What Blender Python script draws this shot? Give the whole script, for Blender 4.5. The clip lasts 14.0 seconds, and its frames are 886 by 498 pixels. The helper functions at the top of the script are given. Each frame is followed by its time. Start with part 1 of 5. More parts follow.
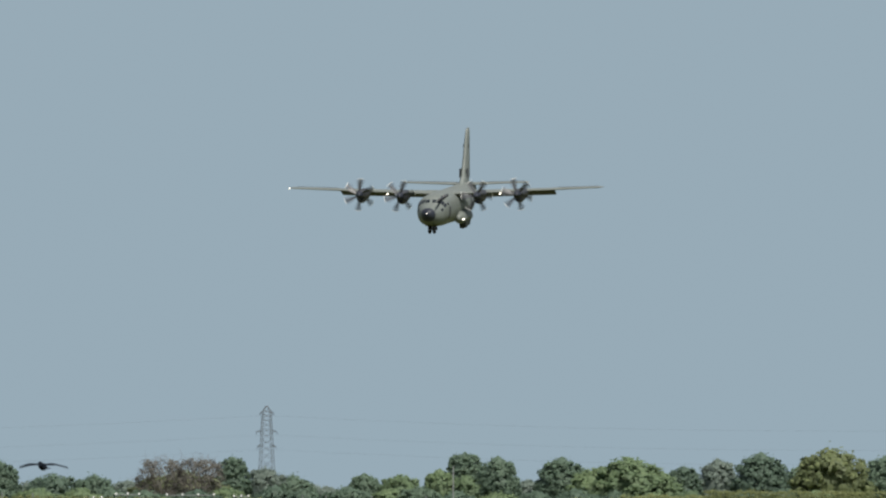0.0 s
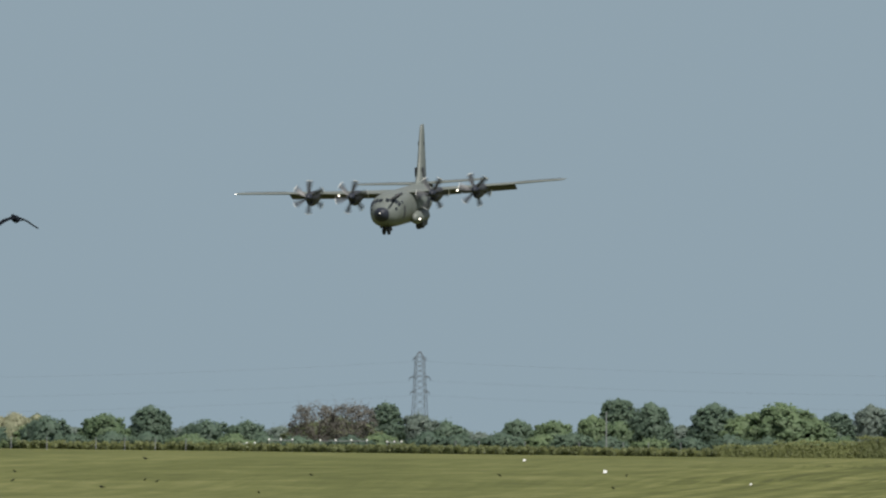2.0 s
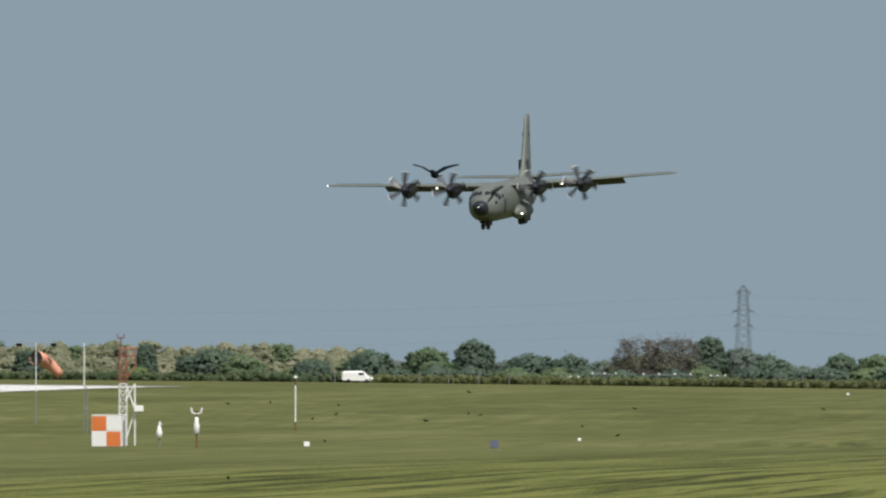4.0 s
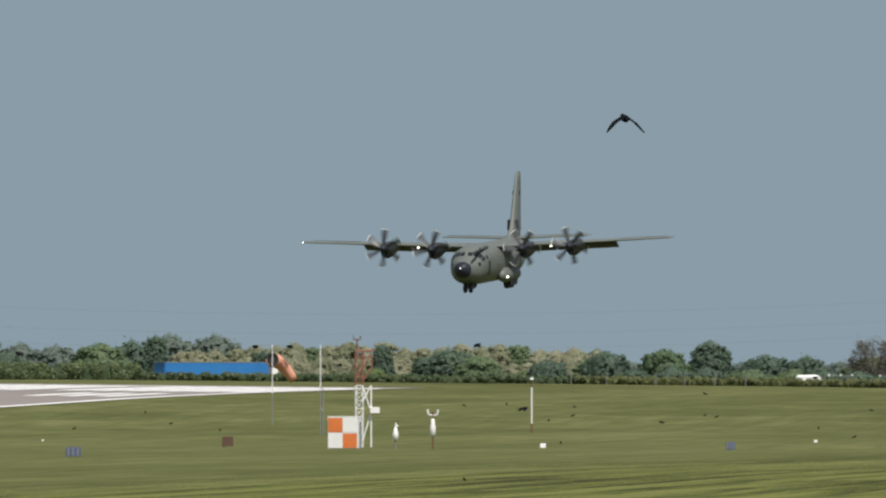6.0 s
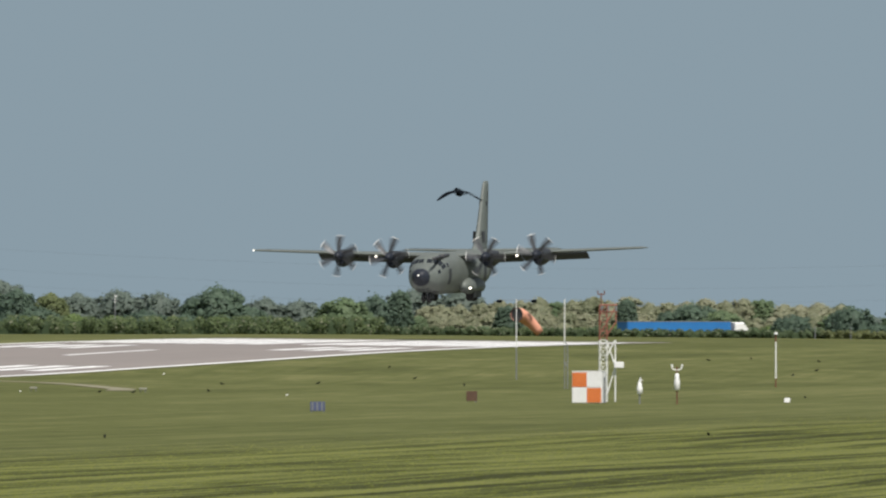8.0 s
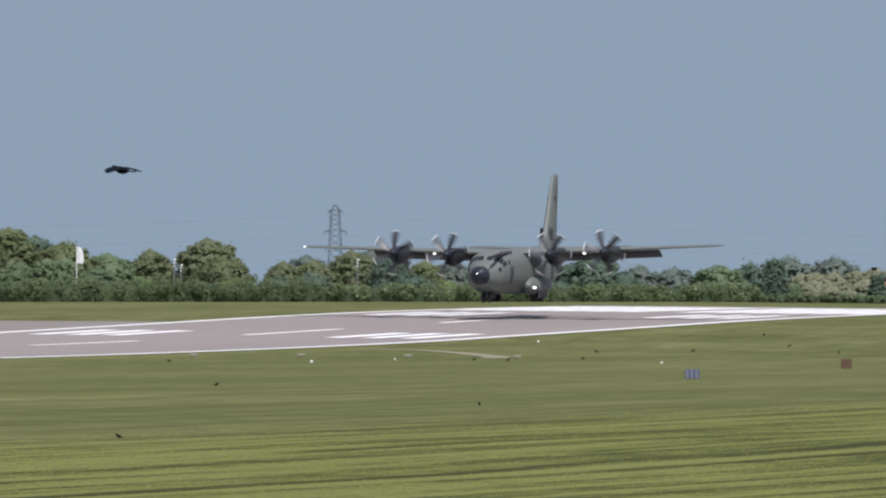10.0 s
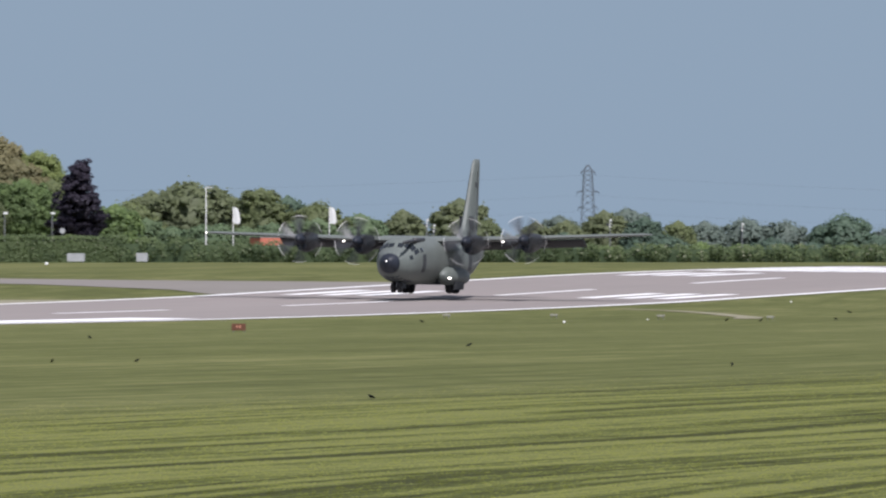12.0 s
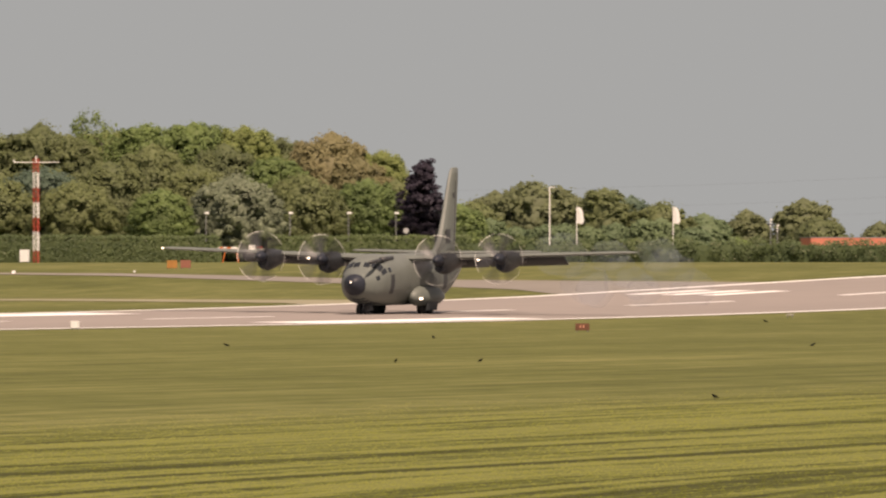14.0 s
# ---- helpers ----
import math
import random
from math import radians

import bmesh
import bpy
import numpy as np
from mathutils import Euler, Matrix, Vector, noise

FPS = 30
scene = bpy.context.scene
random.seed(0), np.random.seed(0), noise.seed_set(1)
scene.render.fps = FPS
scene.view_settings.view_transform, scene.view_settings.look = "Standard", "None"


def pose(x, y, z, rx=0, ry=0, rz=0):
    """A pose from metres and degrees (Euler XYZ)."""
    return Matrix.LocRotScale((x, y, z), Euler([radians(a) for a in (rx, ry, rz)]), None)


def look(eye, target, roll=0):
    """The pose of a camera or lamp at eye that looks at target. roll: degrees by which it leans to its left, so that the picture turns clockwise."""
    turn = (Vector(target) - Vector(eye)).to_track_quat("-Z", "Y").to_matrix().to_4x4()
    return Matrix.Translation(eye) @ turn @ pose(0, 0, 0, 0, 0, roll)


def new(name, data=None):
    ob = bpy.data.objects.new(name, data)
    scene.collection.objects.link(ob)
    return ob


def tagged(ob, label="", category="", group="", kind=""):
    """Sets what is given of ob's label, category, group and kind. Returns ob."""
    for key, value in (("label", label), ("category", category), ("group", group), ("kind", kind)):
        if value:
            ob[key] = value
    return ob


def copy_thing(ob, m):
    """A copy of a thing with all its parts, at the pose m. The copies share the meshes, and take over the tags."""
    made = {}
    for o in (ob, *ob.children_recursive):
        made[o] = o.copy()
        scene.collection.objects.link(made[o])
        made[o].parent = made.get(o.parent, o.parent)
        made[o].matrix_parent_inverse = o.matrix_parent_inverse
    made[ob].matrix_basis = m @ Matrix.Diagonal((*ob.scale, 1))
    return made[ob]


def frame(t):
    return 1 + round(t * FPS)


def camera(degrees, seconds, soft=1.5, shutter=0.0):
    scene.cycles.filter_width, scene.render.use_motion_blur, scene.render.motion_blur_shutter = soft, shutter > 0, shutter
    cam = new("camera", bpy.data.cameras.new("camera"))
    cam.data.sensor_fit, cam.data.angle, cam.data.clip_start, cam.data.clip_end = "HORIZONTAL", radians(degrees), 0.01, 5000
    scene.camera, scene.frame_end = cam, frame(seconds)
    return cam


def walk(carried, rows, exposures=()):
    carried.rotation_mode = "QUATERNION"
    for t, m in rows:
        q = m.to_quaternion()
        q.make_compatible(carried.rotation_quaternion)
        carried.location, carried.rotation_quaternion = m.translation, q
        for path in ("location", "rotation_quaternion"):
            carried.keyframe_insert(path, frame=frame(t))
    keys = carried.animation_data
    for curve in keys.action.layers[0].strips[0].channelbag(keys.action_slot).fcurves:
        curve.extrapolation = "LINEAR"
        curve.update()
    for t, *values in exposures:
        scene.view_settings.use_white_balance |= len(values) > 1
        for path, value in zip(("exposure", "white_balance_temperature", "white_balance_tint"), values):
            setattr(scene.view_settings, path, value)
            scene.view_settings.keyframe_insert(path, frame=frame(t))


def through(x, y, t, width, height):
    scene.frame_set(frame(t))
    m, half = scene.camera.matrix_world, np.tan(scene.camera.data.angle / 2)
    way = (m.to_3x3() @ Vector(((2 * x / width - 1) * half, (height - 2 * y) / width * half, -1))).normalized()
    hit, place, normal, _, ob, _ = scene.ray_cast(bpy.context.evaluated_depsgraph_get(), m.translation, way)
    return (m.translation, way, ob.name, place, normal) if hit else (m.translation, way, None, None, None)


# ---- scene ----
cam = camera(2.9939, 14.0, soft=2.2, shutter=0.25)

# The camera stands on a bank 5.2 m above the low end of the runway and pans.
# Y runs up the runway away from the camera, X to the right; the runway's centre line lies at X = -434.
H = 5.2
THETA = 204.2          # bearing of the runway's direction, in milliradians right of the first view
RUNWAY_X = -434.0


def aim(bearing, rise):
    """Pose of the camera for a bearing and a rise of its axis, in milliradians."""
    return pose(0, 0, H, 90 + math.degrees(rise / 1000), 0, math.degrees((THETA - bearing) / 1000))


PAN = [(0, 0, 14.30), (0.5, -2.30, 13.33), (1, -4.60, 12.83), (1.5, -6.83, 11.93), (2, -9.03, 11.10), (2.5, -12.10, 10.27),
       (3, -16.53, 9.70), (3.5, -22.82, 8.17), (3.7, -25.12, 7.47), (5.8, -40.62, 7.47), (6, -42.05, 7.30), (6.5, -45.92, 6.40),
       (7, -49.27, 5.43), (7.5, -52.62, 5.00), (8, -56.45, 4.62), (8.5, -62.23, 4.33), (9, -70.45, 4.02), (9.2, -72.25, 3.85),
       (11.3, -87.97, 0.65), (11.5, -89.22, 0.45), (12, -93.45, 0.38), (12.5, -99.53, 0.32), (13, -104.82, 0.38), (13.5, -109.25, 0.47),
       (14, -113.72, 0.37)]
walk(cam, [(t, aim(b, e)) for t, b, e in PAN],
     exposures=[(0, 0.26, 6500, 10), (3, 0.02, 6500, 10), (8, -0.03, 6500, 10), (8.6, 0.0, 6520, 9), (9, 0.03, 6300, 13), (11.3, 0.10, 6000, 18), (12.4, 0.15, 6000, 18), (13.0, 0.18, 6600, 18), (13.5, 0.20, 7950, 24), (14, 0.25, 8800, 27)])

# ---- sky and sun ----
SUN_EL, SUN_AZ = 59.0, 140.0      # azimuth clockwise from +Y
world = bpy.data.worlds.new("sky")
scene.world = world
world.use_nodes = True
nt = world.node_tree
sky = nt.nodes.new("ShaderNodeTexSky")
sky.sky_type = "NISHITA"
sky.sun_disc = False
sky.sun_elevation, sky.sun_rotation = radians(SUN_EL), radians(SUN_AZ)
sky.air_density, sky.dust_density, sky.ozone_density = 1.0, 1.0, 1.0
upper = nt.nodes["Background"]
upper.inputs[1].default_value = 0.10
milky = nt.nodes.new("ShaderNodeHueSaturation")         # thin high haze pales the blue
milky.inputs["Saturation"].default_value = 0.45
nt.links.new(sky.outputs[0], milky.inputs["Color"])
nt.links.new(milky.outputs[0], upper.inputs[0])
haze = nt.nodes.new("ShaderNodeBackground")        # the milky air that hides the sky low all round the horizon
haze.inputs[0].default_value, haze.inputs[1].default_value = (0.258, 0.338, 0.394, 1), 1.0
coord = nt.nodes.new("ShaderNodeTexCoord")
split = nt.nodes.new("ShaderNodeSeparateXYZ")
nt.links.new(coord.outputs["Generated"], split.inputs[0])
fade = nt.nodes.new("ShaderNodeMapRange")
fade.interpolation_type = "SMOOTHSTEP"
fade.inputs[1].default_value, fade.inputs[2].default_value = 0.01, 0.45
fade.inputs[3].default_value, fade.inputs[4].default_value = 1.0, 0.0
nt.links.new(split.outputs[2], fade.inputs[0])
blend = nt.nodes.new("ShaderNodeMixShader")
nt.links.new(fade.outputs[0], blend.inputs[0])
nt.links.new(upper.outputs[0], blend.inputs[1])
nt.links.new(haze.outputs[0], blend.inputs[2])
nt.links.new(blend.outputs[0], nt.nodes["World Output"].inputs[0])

sun = new("sun", bpy.data.lights.new("sun", "SUN"))
sun.data.energy, sun.data.angle, sun.data.color = 4.8, radians(0.6), (1.0, 0.95, 0.87)
sun.matrix_world = look((math.sin(radians(SUN_AZ)) * 50, math.cos(radians(SUN_AZ)) * 50, math.tan(radians(SUN_EL)) * 50), (0, 0, 0))


# ---- materials ----
def material(name, base, other=None, scale=1.0, rough=0.7, metal=0.0, bump=0.0, island=0.0, stretch=(1, 1, 1), glow=0.0, fine=8.0, per_object=0.0):
    """A node material that wavers between two colours at two scales."""
    m = bpy.data.materials.new(name)
    m.use_nodes = True
    t = m.node_tree
    b = t.nodes["Principled BSDF"]
    b.inputs["Roughness"].default_value, b.inputs["Metallic"].default_value = rough, metal
    other = other or tuple(c * 0.8 for c in base)
    coord = t.nodes.new("ShaderNodeTexCoord")
    grow = t.nodes.new("ShaderNodeMapping")
    grow.inputs["Scale"].default_value = stretch
    t.links.new(coord.outputs["Object"], grow.inputs[0])
    n1, n2 = t.nodes.new("ShaderNodeTexNoise"), t.nodes.new("ShaderNodeTexNoise")
    for n, s in ((n1, scale), (n2, scale * fine)):
        n.inputs["Scale"].default_value, n.inputs["Detail"].default_value = s, 5
        t.links.new(grow.outputs[0], n.inputs["Vector"])
    mix = t.nodes.new("ShaderNodeMath")
    mix.operation = "MULTIPLY_ADD"
    mix.inputs[1].default_value = 0.4
    t.links.new(n2.outputs[0], mix.inputs[0])
    half = t.nodes.new("ShaderNodeMath")
    half.operation = "MULTIPLY"
    half.inputs[1].default_value = 0.6
    t.links.new(n1.outputs[0], half.inputs[0])
    t.links.new(half.outputs[0], mix.inputs[2])
    source = mix.outputs[0]
    for node, socket, share in (("ShaderNodeNewGeometry", "Random Per Island", island), ("ShaderNodeObjectInfo", "Random", per_object)):
        if share:
            each = t.nodes.new(node)
            add, low = t.nodes.new("ShaderNodeMath"), t.nodes.new("ShaderNodeMath")
            add.operation, low.operation = "MULTIPLY_ADD", "SUBTRACT"
            add.inputs[1].default_value, low.inputs[1].default_value = share, share / 2
            t.links.new(each.outputs[socket], add.inputs[0])
            t.links.new(source, low.inputs[0])
            t.links.new(low.outputs[0], add.inputs[2])
            source = add.outputs[0]
    ramp = t.nodes.new("ShaderNodeValToRGB")
    ramp.color_ramp.elements[0].position, ramp.color_ramp.elements[1].position = 0.3, 0.7
    ramp.color_ramp.elements[0].color, ramp.color_ramp.elements[1].color = (*other, 1), (*base, 1)
    t.links.new(source, ramp.inputs[0])
    t.links.new(ramp.outputs[0], b.inputs["Base Color"])
    if bump:
        bp = t.nodes.new("ShaderNodeBump")
        bp.inputs["Strength"].default_value, bp.inputs["Distance"].default_value = bump, 0.02
        t.links.new(n2.outputs[0], bp.inputs["Height"])
        t.links.new(bp.outputs[0], b.inputs["Normal"])
    if glow:
        b.inputs["Emission Color"].default_value, b.inputs["Emission Strength"].default_value = (1, 0.93, 0.8, 1), glow
    return m


PAINT = material("grey_green_paint", (0.128, 0.147, 0.135), (0.104, 0.119, 0.109), 0.5, 0.55, bump=0.05)
PAINT_DARK = material("dark_grey_paint", (0.035, 0.037, 0.04), (0.024, 0.025, 0.028), 0.8, 0.5)
# Near-black: the radome's own paint, and painted shade in bays and intakes.
RADOME_AND_SHADE = material("radome_and_shade_paint", (0.024, 0.029, 0.040), (0.016, 0.019, 0.027), 0.8, 0.45)
RADOME_AND_SHADE.node_tree.nodes["Principled BSDF"].inputs["Specular IOR Level"].default_value = 0.25
# Darkened panel paint; on the flaps it stands in for the wing's shadow.
PAINT_PANEL_SHADE = material("panel_shade_paint", (0.036, 0.041, 0.046), (0.026, 0.029, 0.033), 0.8, 0.6)
RUBBER = material("tyre_rubber", (0.02, 0.02, 0.021), (0.014, 0.014, 0.014), 3, 0.85)
BLADE = material("propeller_blade", (0.056, 0.060, 0.066), (0.042, 0.045, 0.050), 2, 0.45)
BLADE_TIP = material("blade_tip", (0.72, 0.72, 0.69), (0.62, 0.62, 0.60), 2, 0.45)
# Nacelle paint, darkened so that its colour holds the shade below the wing.
ENGINE_SHADE = material("shade_dark_engine_paint", (0.026, 0.030, 0.034), (0.018, 0.021, 0.025), 0.8, 0.55)
LAMP = material("lit_lamp", (1, 0.95, 0.85), glow=3.5)
GALV_DARK = material("weathered_steel", (0.085, 0.095, 0.105), (0.06, 0.068, 0.075), 1.5, 0.7)
WINDOW_GLASS = material("cockpit_glass", (0.02, 0.025, 0.03), (0.015, 0.018, 0.02), 1, 0.08)
GALV = material("galvanised_steel", (0.30, 0.31, 0.32), (0.22, 0.23, 0.24), 1.5, 0.55, 0.4)
WHITE = material("white_paint", (0.86, 0.86, 0.85), (0.76, 0.76, 0.75), 0.8, 0.6)
ORANGE = material("orange_paint", (0.72, 0.20, 0.05), (0.60, 0.15, 0.035), 1, 0.6)
RED = material("red_paint", (0.48, 0.07, 0.045), (0.38, 0.05, 0.03), 1, 0.55)
SOCK = material("windsock_cloth", (0.76, 0.36, 0.25), (0.62, 0.27, 0.18), 1, 0.8)
BLUE = material("blue_curtain", (0.030, 0.20, 0.50), (0.022, 0.15, 0.42), 0.4, 0.5)
RUST = material("rusty_steel", (0.20, 0.085, 0.05), (0.12, 0.05, 0.03), 2, 0.85)
BARK = material("bark", (0.14, 0.125, 0.105), (0.085, 0.075, 0.062), 3, 0.9, bump=0.4)
FEATHER = material("black_feathers", (0.005, 0.008, 0.012), (0.003, 0.005, 0.008), 6, 0.95)
FEATHER.node_tree.nodes["Principled BSDF"].inputs["Specular IOR Level"].default_value = 0.1


def let_through(m, share):
    """A leaf or blade scatters light back from its face, and lets a share of as much again through to the other side."""
    t = m.node_tree
    b = t.nodes["Principled BSDF"]
    dim = t.nodes.new("ShaderNodeHueSaturation")
    dim.inputs["Value"].default_value = share
    t.links.new(b.inputs["Base Color"].links[0].from_socket, dim.inputs["Color"])
    thin = t.nodes.new("ShaderNodeBsdfTranslucent")
    t.links.new(dim.outputs[0], thin.inputs[0])
    both = t.nodes.new("ShaderNodeAddShader")
    t.links.new(b.outputs[0], both.inputs[0])
    t.links.new(thin.outputs[0], both.inputs[1])
    t.links.new(both.outputs[0], t.nodes["Material Output"].inputs[0])
    return m


def leaf_material(name, base, other, through=1.2):
    """Leaves that let part of the light through."""
    m = material(name, base, other, 0.30, 0.60, island=0.09, per_object=0.36)
    m.node_tree.nodes["Principled BSDF"].inputs["Specular IOR Level"].default_value = 0.15
    return let_through(m, through)


# Blue is raised in most leaf colours to stand in for haze.
LEAF = leaf_material("leaves_mid_green", (0.103, 0.141, 0.052), (0.069, 0.100, 0.040))
LEAF_OLIVE = leaf_material("leaves_olive_green", (0.098, 0.116, 0.052), (0.066, 0.082, 0.041))
LEAF_LIME = leaf_material("leaves_yellow_green", (0.139, 0.160, 0.058), (0.096, 0.121, 0.046))
# Sage, dun, dark and grey: the haze of distance is mixed into the colour.
LEAF_SAGE = leaf_material("leaves_sage_green", (0.098, 0.132, 0.070), (0.066, 0.097, 0.055))
LEAF_HAZED_DUN = leaf_material("leaves_hazed_dun", (0.094, 0.109, 0.056), (0.076, 0.090, 0.048))
LEAF_SILVER = leaf_material("leaves_silvery_green", (0.139, 0.161, 0.109), (0.096, 0.114, 0.079))
LEAF_HAZED_DARK = leaf_material("leaves_hazed_dark_green", (0.070, 0.101, 0.070), (0.052, 0.078, 0.058))
LEAF_BROWN = leaf_material("leaves_young_brown", (0.132, 0.120, 0.065), (0.097, 0.097, 0.052))
LEAF_PALE = leaf_material("leaves_pale_blossom", (0.185, 0.186, 0.130), (0.112, 0.126, 0.076))
LEAF_PURPLE = leaf_material("leaves_purple", (0.036, 0.031, 0.043), (0.022, 0.020, 0.029))
LEAF_HAZED_GREY = leaf_material("leaves_hazed_grey_green", (0.094, 0.118, 0.100), (0.082, 0.104, 0.089))
LEAF_TWIG = leaf_material("leaves_of_thin_twigs", (0.078, 0.076, 0.066), (0.064, 0.062, 0.055))
LEAF_SCRUB = leaf_material("leaves_of_the_scrub", (0.128, 0.138, 0.056), (0.080, 0.092, 0.040))
LEAF_HEDGE = leaf_material("leaves_of_the_hedge", (0.079, 0.104, 0.046), (0.045, 0.066, 0.034))


# ---- ground ----
PROFILE = [(-400, 0), (1000, 0), (1140, 0.03), (1200, 0.12), (1260, 0.24), (1310, 0.46), (1360, 0.82), (1408, 1.30), (1440, 1.78), (1480, 2.40),
           (1520, 3.02), (1560, 3.46), (1610, 3.80), (1660, 3.93), (1760, 3.95), (1850, 3.80), (1900, 3.40), (1940, 3.0), (1970, 2.5), (2000, 1.8),
           (2040, 1.6), (2400, 1.5), (3000, 1.5), (8000, 1.5)]
ROWS = sorted({*range(-400, 1000, 100), *range(1000, 2000, 10), *range(2000, 2400, 50), *range(2400, 8001, 400)})


def height_along(y):
    """Smooth profile of the land along the runway."""
    for i in range(len(PROFILE) - 1):
        (a, za), (b, zb) = PROFILE[i], PROFILE[i + 1]
        if a <= y <= b:
            def grade(j):
                j = min(max(j, 1), len(PROFILE) - 2)
                return (PROFILE[j + 1][1] - PROFILE[j - 1][1]) / (PROFILE[j + 1][0] - PROFILE[j - 1][0])
            k, w = (y - a) / (b - a), b - a
            return ((2 * k ** 3 - 3 * k * k + 1) * za + (k ** 3 - 2 * k * k + k) * w * grade(i)
                    + (3 * k * k - 2 * k ** 3) * zb + (k ** 3 - k * k) * w * grade(i + 1))
    return PROFILE[-1][1]


ROW_Z = [height_along(y) for y in ROWS]


def ground(x, y):
    """Height of the land at a place, with the cross fall of the runway strip."""
    z = float(np.interp(y, ROWS, ROW_Z))
    k = min(max((y - 1450) / 150, 0), 1)
    return z + 0.01 * min(max(RUNWAY_X - x, -50), 50) - 0.010 * min(max(x + 384, 0), 60) * k


def spot(bearing, dist):
    """A place on the ground, by its bearing in milliradians and its distance from the camera."""
    a = (THETA - bearing) / 1000
    x, y = -dist * math.sin(a), dist * math.cos(a)
    return Vector((x, y, ground(x, y)))


def strip(x0, x1, y0, y1, up):
    """Vertices and faces of a strip that follows the land."""
    ys = [y0, *[y for y in ROWS if y0 < y < y1], y1]
    xs = sorted({x0, x1, *[x for x in (RUNWAY_X - 50, RUNWAY_X + 50) if x0 < x < x1]})
    v = [(x, y, ground(x, y) + up) for y in ys for x in xs]
    n = len(xs)
    return v, [(j * n + i, j * n + i + 1, (j + 1) * n + i + 1, (j + 1) * n + i) for j in range(len(ys) - 1) for i in range(n - 1)]


def raw(name, verts, faces, mat, parent=None, smooth=False):
    me = bpy.data.meshes.new(name)
    me.from_pydata([tuple(v) for v in verts], [], faces)
    me.materials.append(mat)
    if smooth:
        me.shade_smooth()
    ob = new(name, me)
    ob.parent = parent
    return ob


def grass_material(name, blades=False):
    m = bpy.data.materials.new(name)
    m.use_nodes = True
    t = m.node_tree
    b = t.nodes["Principled BSDF"]
    b.inputs["Roughness"].default_value = 0.85
    b.inputs["Specular IOR Level"].default_value = 0.15
    coord = t.nodes.new("ShaderNodeTexCoord")

    skew = t.nodes.new("ShaderNodeMapping")              # the mower's rows run 7 degrees off the runway
    skew.inputs["Rotation"].default_value = (0, 0, -0.12)
    t.links.new(coord.outputs["Object"], skew.inputs[0])

    bend, wander = t.nodes.new("ShaderNodeTexNoise"), t.nodes.new("ShaderNodeVectorMath")     # and wander as the mower did
    bend.inputs["Scale"].default_value, bend.inputs["Detail"].default_value = 0.006, 1
    t.links.new(coord.outputs["Object"], bend.inputs["Vector"])
    wander.operation = "MULTIPLY_ADD"
    wander.inputs[1].default_value = (15.0, 0, 0)
    t.links.new(bend.outputs["Color"], wander.inputs[0])
    t.links.new(skew.outputs[0], wander.inputs[2])

    def noise_at(scale, detail=4, warp=0.0, rows=False):
        g = t.nodes.new("ShaderNodeMapping")
        g.inputs["Scale"].default_value = scale
        n = t.nodes.new("ShaderNodeTexNoise")
        n.inputs["Scale"].default_value, n.inputs["Detail"].default_value, n.inputs["Distortion"].default_value = 1.0, detail, warp
        t.links.new(wander.outputs[0] if rows else coord.outputs["Object"], g.inputs[0])
        t.links.new(g.outputs[0], n.inputs["Vector"])
        return n.outputs[0]

    def math_node(op, a, c):
        n = t.nodes.new("ShaderNodeMath")
        n.operation = op
        for i, v in enumerate((a, c)):
            if isinstance(v, (int, float)):
                n.inputs[i].default_value = v
            else:
                t.links.new(v, n.inputs[i])
        return n.outputs[0]
    swath = noise_at((0.30, 0.0060, 1), 4, 0.5, True)       # broad mowing swaths
    broad = noise_at((0.045, 0.0010, 1), 2)
    patch = noise_at((0.03, 0.012, 1), 4, 0.5)
    clump = noise_at((0.30, 0.20, 1), 5, 0.6)
    tuft = noise_at((1.0, 0.9, 1), 5, 0.5)
    place = t.nodes.new("ShaderNodeSeparateXYZ")
    t.links.new(skew.outputs[0], place.inputs[0])
    near = t.nodes.new("ShaderNodeMapRange")             # long grass, cut in rows, on the near side of the strip
    near.interpolation_type = "SMOOTHSTEP"
    near.inputs[1].default_value, near.inputs[2].default_value = -129.0, -112.0
    near.inputs[3].default_value, near.inputs[4].default_value = 0.36, 1.0
    t.links.new(place.outputs[0], near.inputs[0])
    fade = t.nodes.new("ShaderNodeMapRange")             # the rows end towards the middle of the field
    fade.interpolation_type = "SMOOTHSTEP"
    for i, q in enumerate((930.0, 1230.0, 1.0, 0.45)):
        fade.inputs[i + 1].default_value = q
    t.links.new(place.outputs[1], fade.inputs[0])
    reach = math_node("MULTIPLY", near.outputs[0], fade.outputs[0])
    streak = noise_at((0.95, 0.0100, 1), 6, 0.8, True)       # ragged rows of cut grass
    thread = noise_at((2.4, 0.0260, 1), 4, 0.5, True)

    def crisp(v, low, high, out):
        n = t.nodes.new("ShaderNodeMapRange")
        n.interpolation_type = "SMOOTHSTEP"
        for i, q in enumerate((low, high, -out, out)):
            n.inputs[i + 1].default_value = q
        t.links.new(v, n.inputs[0])
        return n.outputs[0]
    lay, band = t.nodes.new("ShaderNodeMapping"), t.nodes.new("ShaderNodeTexWave")      # the mower's lines, 4 m apart
    lay.inputs["Scale"].default_value = (1, 0.02, 1)
    t.links.new(wander.outputs[0], lay.inputs[0])
    t.links.new(lay.outputs[0], band.inputs["Vector"])
    for socket, q in (("Scale", 0.078), ("Distortion", 2.6), ("Detail", 4.0), ("Detail Scale", 4.0), ("Detail Roughness", 0.6)):
        band.inputs[socket].default_value = q
    wide = math_node("ADD", crisp(swath, 0.41, 0.57, 0.070), crisp(band.outputs["Fac"], 0.05, 0.60, 0.075))
